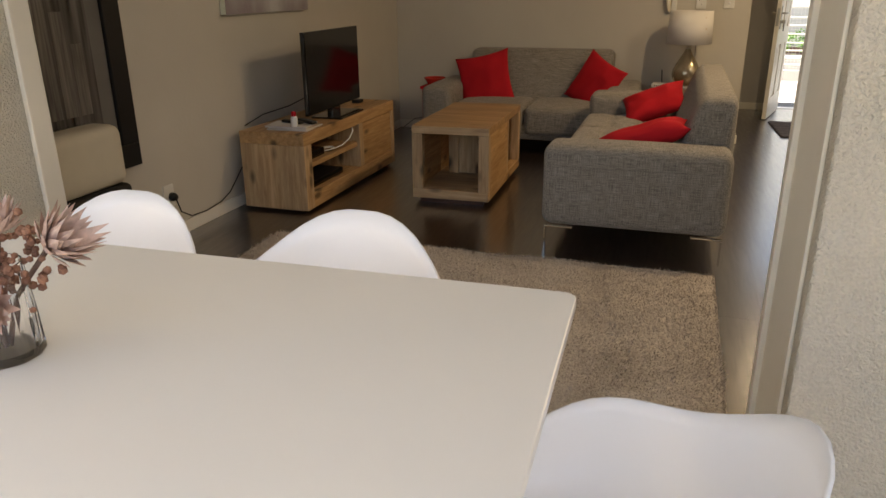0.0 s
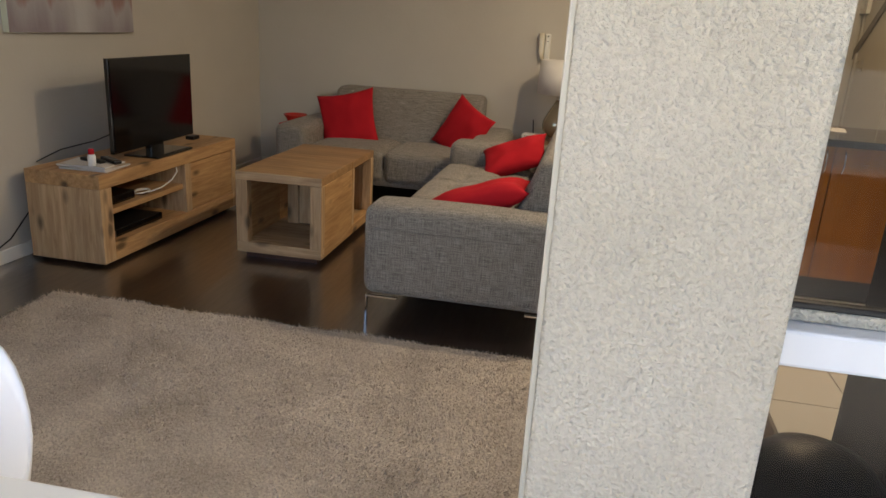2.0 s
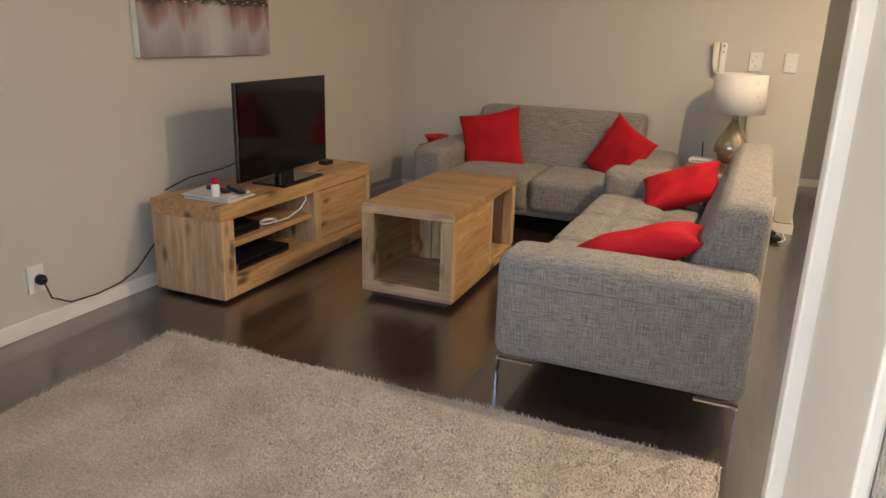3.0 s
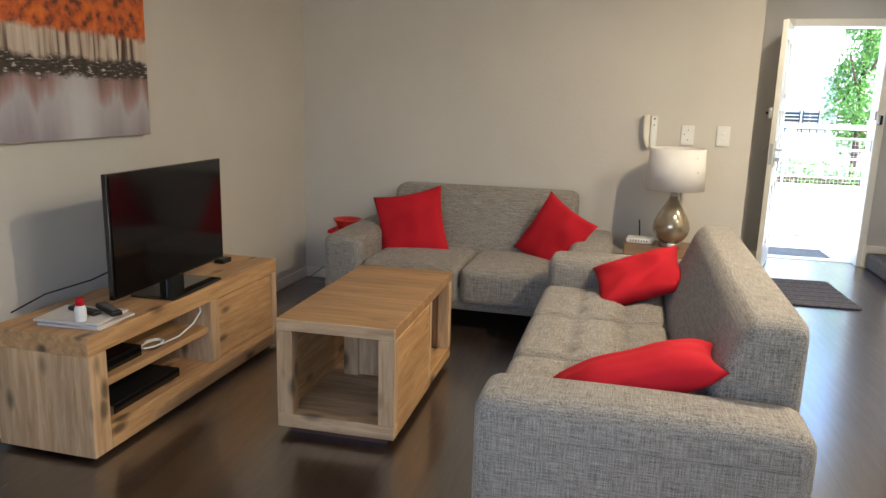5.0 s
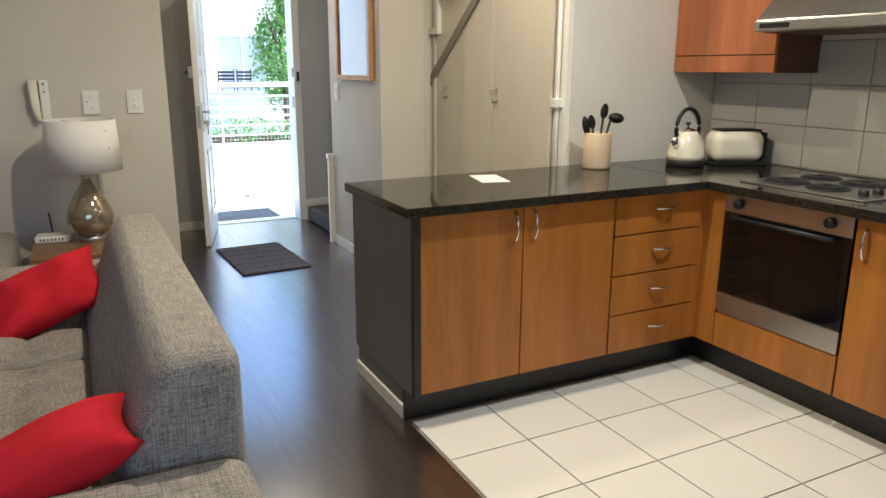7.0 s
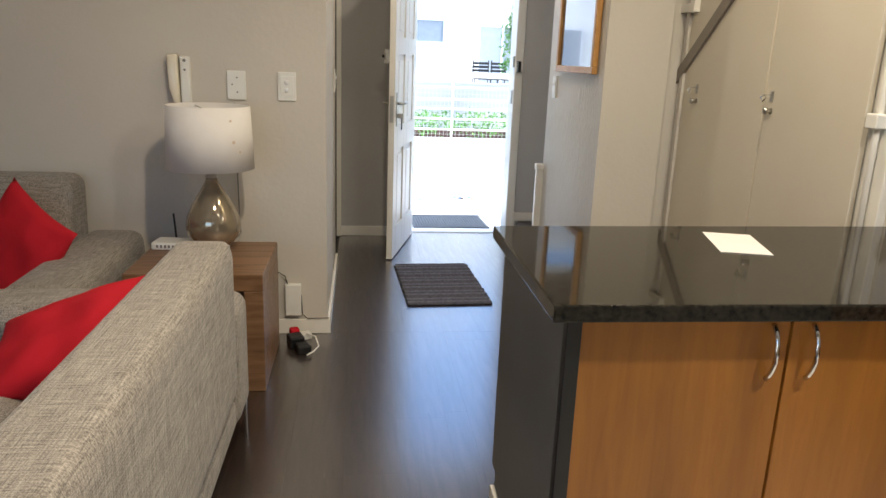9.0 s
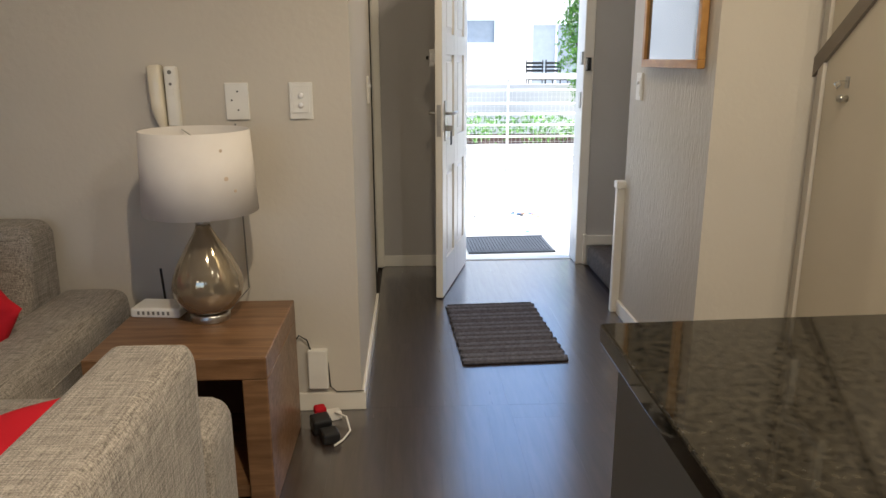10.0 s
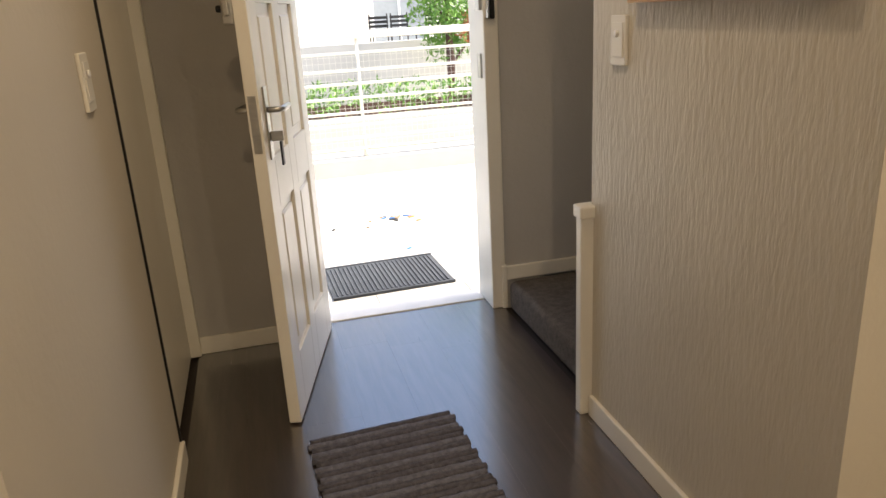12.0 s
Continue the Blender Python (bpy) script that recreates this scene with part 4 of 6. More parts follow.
single("envelope", bx(-0.065, 0.065, -0.11, 0.11, 0, 0.0025, 0.0008, 1), M_PAPER, "white envelope lying on the granite worktop", "envelope", pose(1.715, 5.205, 0.899, 0, 0, -14))


def wall_cabinet():
    ob = thing("wall_cabinet", "reddish veneer kitchen wall cabinet", "cabinet")
    x, y0, y1, z0 = 3.0, 4.80, 5.437, 1.368
    part("body", bx(x + 0.02, 3.319, y0, y1, z0, 2.15), M_DKBROWN, ob)
    part("door", bx(x, x + 0.019, y0 + 0.003, y1 - 0.004, z0 + 0.085, 2.15, 0.002), M_CHERRYD, ob)
    part("pelmet", bx(x + 0.002, x + 0.02, y0, y1, z0, z0 + 0.08, 0.002), M_CHERRYD, ob)
    return ob


wall_cabinet()


def cooker_hood():
    ob = thing("cooker_hood", "brushed steel cooker hood above the hob", "cooker hood")
    y0, y1, z = 4.12, 4.78, 1.545
    prof = [(2.83, z), (3.319, z), (3.319, z + 0.30), (3.07, z + 0.30), (2.83, z + 0.05)]
    part("canopy", extrude_y(prof, y0, y1, 0.003, 1), M_STEEL, ob)
    part("chimney", bx(3.07, 3.319, 4.30, 4.60, z + 0.30, CEIL - 0.002), M_STEEL, ob)
    part("lip", bx(2.822, 2.832, y0, y1, z + 0.004, z + 0.045, 0.002), M_STEEL, ob)
    part("switch_panel", bx(2.818, 2.823, 4.60, 4.75, z + 0.015, z + 0.035), M_BLACK, ob)
    part("filter", bx(2.86, 3.29, y0 + 0.03, y1 - 0.03, z - 0.004, z - 0.001), M_DKBROWN, ob)
    return ob


cooker_hood()

# stair cupboard facing the hall
def stair_cupboard():
    ob = thing("cupboard_under_stairs", "cream painted cupboard doors under the stairs", "cupboard")
    x = 2.27
    part("frame", bx(x + 0.02, x + 0.05, 5.60, 6.88, 0, CEIL - 0.002), M_CUP, ob)
    for y0, y1, ky in ((5.545, 6.125, 6.08), (6.135, 6.86, 6.72)):
        d = part("door", bx(x, x + 0.02, y0, y1, 0.07, CEIL - 0.01, 0.002), M_CUP, ob)
        part("keyhole", bx(x - 0.004, x - 0.0005, ky - 0.011, ky + 0.011, 1.235, 1.275, 0.001), M_STEEL, d)
        part("key", tube([(x - 0.004, ky, 1.26), (x - 0.032, ky, 1.26), (x - 0.036, ky + 0.02, 1.25), (x - 0.036, ky, 1.235), (x - 0.036, ky - 0.02, 1.25), (x - 0.032, ky, 1.26)], 0.003, 6), M_CHROME, d)
        part("knob", lathe([(0.012, 0), (0.008, 0.012), (0.014, 0.022), (0.012, 0.03), (0, 0.031)], 18), M_STEEL, d, smooth=True).matrix_local = pose(x, ky - 0.005, 1.20, 0, -90, 0)
    part("plinth", bx(x + 0.005, x + 0.02, 5.545, 6.86, 0, 0.068), M_WHITE, ob)
    part("stile", bx(x - 0.012, x + 0.02, 6.865, 6.90, 0, CEIL - 0.01, 0.002), M_WALL, ob)
    # flat grey-brown strip running diagonally across both doors
    part("sloping_strip", extrude_x([(7.03, 1.19), (7.03, 1.26), (5.90, 2.15), (5.90, 2.08)], x - 0.014, x - 0.001), M_SLOPE, ob, "grey sloping strip across the doors")
    # saw-tooth stair stringer above
    zig = [(7.10, 1.60), (6.79, 1.60), (6.79, 1.82), (6.55, 1.82), (6.55, 2.04), (6.30, 2.04), (6.30, 2.26), (6.05, 2.26)]
    inner = [(6.05, 2.30), (6.34, 2.30), (6.34, 2.08), (6.59, 2.08), (6.59, 1.86), (6.83, 1.86), (6.83, 1.64), (7.10, 1.64)]
    part("stringer", extrude_x(zig + inner, x - 0.03, x - 0.001), M_WHITE, ob, "cream saw-tooth stair stringer")
    return ob


M_CUP = mat("cream_cupboard_paint", (0.60, 0.55, 0.45), (0.57, 0.52, 0.42), 0.45, 3, bump=0.0003, bscale=30)
M_SLOPE = mat("grey_brown_strip", (0.22, 0.19, 0.155), None, 0.5)
stair_cupboard()
structure("stair_soffit_wall", bx(2.19, 2.33, 6.93, 7.94, 0, CEIL - 0.002), M_WALL, "taupe wall between cupboard and stairs")
pipe = thing("pipe", "cream painted pipe running up the corner", "pipe", pose(2.285, 5.50, 0))
part("pipe_run", lathe([(0.010, 0.0), (0.010, CEIL - 0.002)], 14), M_WHITE, pipe, smooth=True)
part("pipe_clip", bx(-0.026, 0.02, -0.026, 0.026, 1.19, 1.235, 0.004), M_PLASTIC, pipe, "white pipe clip")
structure("corner_trim", bx(2.30, 2.33, 5.45, 5.60, 0, CEIL - 0.002, 0.003), M_WHITE, "cream painted corner trim", "trim")

# splash tiles behind the hob
for i in range(6):
    for j in range(3):
        y1 = 5.437 - 0.305 * i
        z0 = 0.904 + 0.205 * j
        t = bx(3.313, 3.3195, y1 - 0.302, y1, z0, z0 + 0.202, 0.0015, 1)
        if i == 0 and j == 0:
            splash = thing("splashback", "grey glazed wall tiles behind the hob", "tiles", kind="structure")
            M_SPLASH = mat("grey_wall_tile", (0.50, 0.485, 0.46), (0.47, 0.455, 0.43), 0.3, 4, rnd=0.03)
        part("tile", t, M_SPLASH, splash)
structure("splashback_grout", bx(3.3192, 3.322, 3.5, 5.438, 0.903, 1.52), M_GROUT, "grey grout between wall tiles")


# ---------------------------------------------------------------- fridge, bin and kitchen window
def fridge():
    ob = thing("fridge", "dark grey tall fridge seen from its side and back", "fridge", pose(1.09, 2.03, 0))
    M_FR = mat("dark_fridge_steel", (0.05, 0.045, 0.042), (0.04, 0.036, 0.034), 0.5, 4, (1, 1, 0.2), spec=0.3)
    M_GALV = mat("galvanised_sheet", (0.60, 0.63, 0.66), (0.50, 0.53, 0.56), 0.45, 9, metal=0.1)
    part("body", bx(0.0, 0.60, 0.03, 0.56, 0.04, 1.75, 0.006), M_FR, ob)
    part("back_sheet", bx(0.03, 0.57, 0.012, 0.03, 0.30, 1.73, 0.004), M_GALV, ob, "galvanised back sheet")
    part("back_frame", bx(0.0, 0.03, 0.0, 0.03, 0.04, 1.75, 0.003), M_GALV, ob, "galvanised back edge")
    part("compressor_cover", bx(0.03, 0.57, -0.005, 0.03, 0.05, 0.30, 0.006), M_GALV, ob, "galvanised compressor cover")
    for k in range(4):
        part("vent", bx(0.06, 0.12, -0.008, -0.004, 0.19 + 0.022 * k, 0.20 + 0.022 * k, 0.001), M_BLACK, ob, "black vent slot")
        part("vent", bx(0.15, 0.21, -0.008, -0.004, 0.19 + 0.022 * k, 0.20 + 0.022 * k, 0.001), M_BLACK, ob, "black vent slot")
    part("rating_label", bx(0.07, 0.24, 0.009, 0.0115, 0.64, 0.82), M_PAPER, ob, "white rating label")
    for k, w in enumerate((0.13, 0.09, 0.12, 0.07)):
        part("label_bar", bx(0.08, 0.08 + w, 0.006, 0.0085, 0.79 - 0.035 * k, 0.80 - 0.035 * k), M_BLACK, ob)
    return ob


fridge()


def bird_string():
    ob = thing("hanging_bird_ornament", "string of coloured fabric birds and beads hanging on the fridge", "ornament", pose(1.07, 2.55, -0.02) @ Matrix.Scale(1.05, 4))
    cols = {"blue": (0.03, 0.16, 0.50), "red": (0.65, 0.08, 0.03), "green": (0.03, 0.28, 0.07)}
    for name, c, y, z, s in (("blue", "blue", 0.02, 1.43, 0.035), ("red", "red", -0.01, 1.37, 0.03), ("green", "green", 0.0, 1.36, 0.03), ("blue", "blue", -0.005, 1.25, 0.034)):
        bm = bmnew()
        bmesh.ops.create_uvsphere(bm, u_segments=16, v_segments=10, radius=1)
        for v in bm.verts:
            v.co.x *= 0.5
            v.co.y += 0.5 * max(0, v.co.y) ** 2
        k = (0.6, 0.7, 1.5) if c == "red" else (0.6, 1.2, 0.8)
        bm.transform(Matrix.Translation((0, y, z)) @ Matrix.Diagonal((s * k[0], s * k[1], s * k[2], 1)))
        part("fabric_bird", bm, mat(c + "_fabric", cols[c], None, 0.8, 30), ob, c + " fabric bird", True)
    part("cord", tube([(0, 0, 1.47), (0, 0.002, 1.3), (0, 0, 1.17)], 0.002, 6), M_GOLDF, ob)
    for k in range(7):
        bm = bmnew()
        bmesh.ops.create_icosphere(bm, subdivisions=2, radius=0.006)
        bm.transform(Matrix.Translation((-0.004, 0.004 * (k % 3 - 1), 1.31 - 0.004 * k if k < 3 else 1.20 - 0.009 * (k - 3))))
        part("bead", bm, M_GOLDF, ob, smooth=True)
    card = thing("printed_card", "small white printed card stuck on the fridge", "card", pose(1.088, 2.40, 1.225, 6, 0, 0))
    part("card", bx(-0.0015, 0.0, -0.035, 0.035, 0.0, 0.185), M_PAPER, card)
    part("picture", bx(-0.0025, -0.0016, -0.012, 0.016, 0.095, 0.145), mat("orange_print", (0.70, 0.32, 0.05), (0.6, 0.2, 0.04), 0.6, 60), card, "orange printed picture")
    for k in range(5):
        part("text_bar", bx(-0.0025, -0.0016, -0.026, 0.026, 0.02 + 0.013 * k, 0.025 + 0.013 * k), M_ENDPANEL, card)


bird_string()


def swing_bin():
    ob = thing("swing_bin", "black plastic dome-lidded kitchen bin", "bin", pose(0.87, 2.06, 0))
    n = 44
    part("tub", lathe([(0.125, 0.0), (0.13, 0.01), (0.150, 0.36), (0.156, 0.365), (0.156, 0.385)], n), M_BLACK, ob, smooth=True)
    lid = part("lid", lathe([(0.158, 0.38), (0.160, 0.41), (0.155, 0.47), (0.135, 0.53), (0.10, 0.57), (0.05, 0.592), (0.0, 0.597)], n), M_BLACK, ob, smooth=True)
    part("hinge_pin", bx(0.155, 0.172, -0.012, 0.012, 0.40, 0.43, 0.004), M_BLACK, lid)
    part("flap_seam", tube(arc((0, -0.02, 0.42), (0.14, -0.05, 0), (0, -0.02, 0.165), 0.1, math.pi - 0.1, 24), 0.0015, 6), M_KICK, lid)


swing_bin()


def kitchen_window():
    ob = thing("window_1", "white aluminium window beside the pillar, seen into the kitchen", "window", kind="structure")
    x0, x1, y = 0.613, 1.419, 1.66
    bm = bx(x0, x0 + 0.012, y - 0.03, y + 0.03, 0.02, 2.198)
    part("window_frame", bm, M_BLACK, ob, "black gasket frame")
    part("window_frame", bx(1.042, 1.09, y - 0.035, y + 0.035, 0.02, 2.198, 0.004), M_ALU, ob)
    part("window_frame", bx(x1 - 0.05, x1, y - 0.035, y + 0.035, 0.02, 2.198, 0.004), M_ALU, ob)
    part("sill", bx(x0, x1 - 0.05, y - 0.045, y + 0.035, 0.95, 1.002, 0.005), M_ALU, ob, "white aluminium transom")
    part("sill_cap", bx(x0, x1 - 0.05, y - 0.012, y + 0.035, 1.003, 1.02, 0.003), M_STIPPLE, ob)
    part("bottom_rail", bx(x0, x1 - 0.05, y - 0.035, y + 0.035, 0.02, 0.07, 0.004), M_ALU, ob)
    part("top_rail", bx(x0, x1 - 0.05, y - 0.035, y + 0.035, 1.43, 1.47, 0.004), M_ALU, ob)
    for z0, z1 in ((0.07, 0.95), (1.02, 1.43), (1.47, 2.198)):
        for a, b in ((x0 + 0.012, 1.042), (1.09, x1 - 0.05)):
            p = part("pane", bx(a, b, y - 0.002, y + 0.002, z0, z1), M_TINT, ob, "grey-tinted glass pane")
            p.visible_shadow = False
            for g0, g1 in ((z0, z0 + 0.009), (z1 - 0.009, z1)):
                part("gasket", bx(a, b, y - 0.009, y + 0.009, g0, g1, 0.002, 1), M_BLACK, ob, "black rubber gasket")


kitchen_window()


def patio_door_frame():
    ob = thing("door_3_frame", "cream painted sliding door frame at the patio opening", "door frame", kind="structure")
    part("jamb", bx(0.300, 0.3226, 1.901, 1.95, 0, 2.195, 0.003), M_JAMB, ob)
    part("jamb_track", bx(0.314, 0.3226, 1.60, 1.90, 0, 2.195, 0.002), M_JAMB, ob)
    part("jamb", bx(-1.954, -1.935, 1.86, 1.94, 0, 2.195, 0.004), M_JAMB, ob)
    part("head", bx(-1.935, 0.285, 1.85, 1.94, 2.15, 2.198, 0.004), M_JAMB, ob)


patio_door_frame()


# ---------------------------------------------------------------- outside the entrance
PZ = -0.08
structure("ground", bx(-60, 90, 9.06, 160, -0.6, -0.35), mat("pale_paving", (0.45, 0.425, 0.385), (0.38, 0.36, 0.325), 0.9, 1.5, bump=0.002, bscale=30), "pale paved ground beyond the porch", "ground")
# the ground behind is out of view, made pale to bounce daylight indoors
structure("ground_behind", bx(-60, 90, -60, -3.0, -0.6, -0.17), mat("pale_bounce_ground", (0.50, 0.48, 0.42), (0.40, 0.38, 0.33), 0.95, 1.5), "unseen pale ground behind the patio that bounces light indoors", "ground")
structure("porch_floor", bx(-3.0, 7.0, 9.06, 12.42, -0.3, PZ - 0.006), M_GROUT, "pale tiled porch floor", "floor")
structure("porch_kerb", bx(-3.0, 7.0, 12.42, 12.62, -0.35, 0.075, 0.006), M_PORCH, "tiled kerb under the porch railing", "kerb")


def railing():
    ob = thing("porch_railing", "cream painted steel porch railing with wire mesh", "railing", kind="structure")
    M_RL = mat("cream_rail_paint", (0.76, 0.73, 0.64), (0.70, 0.67, 0.58), 0.4, 4)
    y = 12.50
    part("top_rail", tube([(-3.0, y, 1.15), (7.0, y, 1.15)], 0.032, 14), M_RL, ob, smooth=True)
    for z in (1.0, 0.85, 0.735, 0.61, 0.48, 0.367, 0.257, 0.157):
        part("rail", tube([(-3.0, y, z), (7.0, y, z)], 0.012, 10), M_RL, ob, smooth=True)
    for k in range(6):
        part("post", tube([(-1.85 + 1.85 * k, y + 0.02, 0.07), (-1.85 + 1.85 * k, y + 0.02, 1.14)], 0.016, 10), M_RL, ob, smooth=True)
    bm = bmnew()
    for k in range(130):
        x = -0.5 + 0.05 * k
        box(bm, x - 0.0012, x + 0.0012, y + 0.013, y + 0.0155, 0.1, 1.0)
    for k in range(18):
        z = 0.12 + 0.05 * k
        box(bm, -0.5, 6.0, y + 0.013, y + 0.0155, z - 0.0012, z + 0.0012)
    part("wire_mesh", bm, M_RL, ob, "fine wire mesh")


railing()


def leafy(bm, centre, radii, n, size, rng, lean=0.0):
    """Many small leaf blades scattered in an uneven crown."""
    for _ in range(n):
        while True:
            p = Vector((rng.uniform(-1, 1), rng.uniform(-1, 1), rng.uniform(-1, 1)))
            if 0.25 < p.length < 1.0:
                break
        k = 0.82 + 0.30 * noise.noise(p * 2.7 + Vector(centre))
        c = Vector(centre) + Vector((p.x * radii[0], p.y * radii[1], p.z * radii[2])) * k
        d = Vector((rng.gauss(0, 1), rng.gauss(0, 1), rng.gauss(0, 1) + lean)).normalized() * size * rng.uniform(0.6, 1.3)
        s = d.cross(Vector((rng.gauss(0, 1), rng.gauss(0, 1), rng.gauss(0, 1)))).normalized() * d.length * 0.32
        bm.faces.new([bm.verts.new(c - d), bm.verts.new(c + s), bm.verts.new(c + d), bm.verts.new(c - s)])


rng = random.Random(7)
bm = bmnew()
for k in range(30):
    leafy(bm, (-2.0 + 0.42 * k, 15.6 + rng.uniform(-0.1, 0.1), 0.26 + rng.uniform(-0.03, 0.04)), (0.34, 0.28, 0.26 + rng.uniform(0, 0.1)), 240, 0.045, rng, 0.8)
hedge = thing("hedge", "low green garden hedge behind the railing", "hedge", kind="stuff")
part("leaves", bm, M_GREEN, hedge)
structure("planter_wall", bx(-2.5, 11.0, 15.2, 16.0, -0.35, 0.05, 0.01), M_PORCH, "low pale planter wall under the hedge", "wall")
part("stems", bx(-2.0, 10.5, 15.58, 15.62, 0.05, 0.2), M_DKBROWN, hedge)


def conifer():
    ob = thing("tree", "tall green conifer with some browned foliage", "tree", pose(3.95, 17.2, -0.35))
    part("trunk", tube([(0, 0, 0), (0.03, 0, 0.9), (0.0, 0.02, 2.0), (0, 0, 3.4)], 0.07, 12), M_DKBROWN, ob, smooth=True)
    for k in range(5):
        a = 1.3 * k
        part("limb", tube([(0, 0, 0.8 + 0.35 * k), (0.25 * math.cos(a), 0.25 * math.sin(a), 1.1 + 0.38 * k), (0.5 * math.cos(a), 0.5 * math.sin(a), 1.5 + 0.4 * k)], 0.022, 8), M_DKBROWN, ob)
    r = random.Random(3)
    bm = bmnew()
    for k in range(24):
        z = 1.15 + 2.7 * k / 23
        w = 0.62 * (1 - 0.75 * max(0, (z - 2.2) / 2.0))
        a = r.uniform(0, 6.28)
        leafy(bm, (0.28 * math.cos(a), 0.28 * math.sin(a), z), (w * 0.75, w * 0.75, 0.38), 330, 0.05, r, 0.6)
    part("crown", bm, M_GREEN, ob)
    bm = bmnew()
    for k in range(3):
        leafy(bm, (0.16 + 0.1 * k, -0.52, 1.35 + 0.18 * k), (0.2, 0.12, 0.2), 110, 0.05, r)
    part("dead_foliage", bm, mat("browned_foliage", (0.42, 0.16, 0.06), (0.25, 0.10, 0.04), 0.8, 8), ob, "browned dead foliage")


conifer()


def house(name, label, x0, x1, y, z1, windows, colour):
    ob = thing(name, label, "house")
    m = mat(name + "_render", colour, tuple(c * 0.95 for c in colour), 0.9, 0.8, bump=0.002, bscale=20)
    part("wall", bx(x0, x1, y, y + 6, -0.35, z1), m, ob)
    part("roof", bx(x0 - 0.3, x1 + 0.3, y - 0.3, y + 6.3, z1, z1 + 0.25), m, ob)
    for a, b, c, d in windows:
        w = part("window", bx(a, b, y - 0.02, y + 0.02, c, d), M_SKYPANE, ob, "window pane with the sky's reflection in its colour")
        part("window_frame", bx(a - 0.05, b + 0.05, y - 0.035, y - 0.021, d, d + 0.06), M_ALU, w)
        part("window_frame", bx(a - 0.05, a, y - 0.035, y - 0.021, c, d), M_ALU, w)
        part("window_frame", bx(b, b + 0.05, y - 0.035, y - 0.021, c, d), M_ALU, w)
        part("mullion", bx((a + b) / 2 - 0.025, (a + b) / 2 + 0.025, y - 0.035, y - 0.021, c, d), M_ALU, w)
        part("sill", bx(a - 0.08, b + 0.08, y - 0.06, y - 0.021, c - 0.06, c), M_ALU, w)


# pale blue-grey base colour paints the sky's reflection into the panes
M_SKYPANE = mat("window_glass_sky_tone", (0.26, 0.29, 0.32), None, 0.05, spec=0.6)
house("house", "white rendered house across the paving", -6.0, 3.5, 23.5, 5.5, ((1.3, 2.9, 1.75, 2.3), (-3.0, -1.0, 0.8, 2.2)), (0.80, 0.78, 0.72))
house("house", "white rendered house with a patio and large windows", 3.6, 16.0, 26.0, 5.5, ((4.3, 5.7, 0.4, 2.3), (8.0, 10.5, 0.4, 2.4)), (0.62, 0.60, 0.57))
structure("garden_wall", bx(-8, 16, 18.0, 18.2, -0.35, 0.88), mat("grey_garden_wall", (0.55, 0.53, 0.49), (0.48, 0.46, 0.42), 0.9, 1.2), "pale rendered garden wall behind the hedge", "wall")


# ---------------------------------------------------------------- things on walls
def ring(p0, p1, w, d, material, parent, name, plane):
    """Four mitre-free frame bars round a rectangle in the plane x = const."""
    (y0, z0), (y1, z1) = p0, p1
    xa, xb = plane, plane + d
    xa, xb = min(xa, xb), max(xa, xb)
    part(name, bx(xa, xb, y0, y1, z0, z0 + w, 0.004), material, parent)
    part(name, bx(xa, xb, y0, y1, z1 - w, z1, 0.004), material, parent)
    part(name, bx(xa, xb, y0, y0 + w, z0 + w, z1 - w, 0.004), material, parent)
    part(name, bx(xa, xb, y1 - w, y1, z0 + w, z1 - w, 0.004), material, parent)


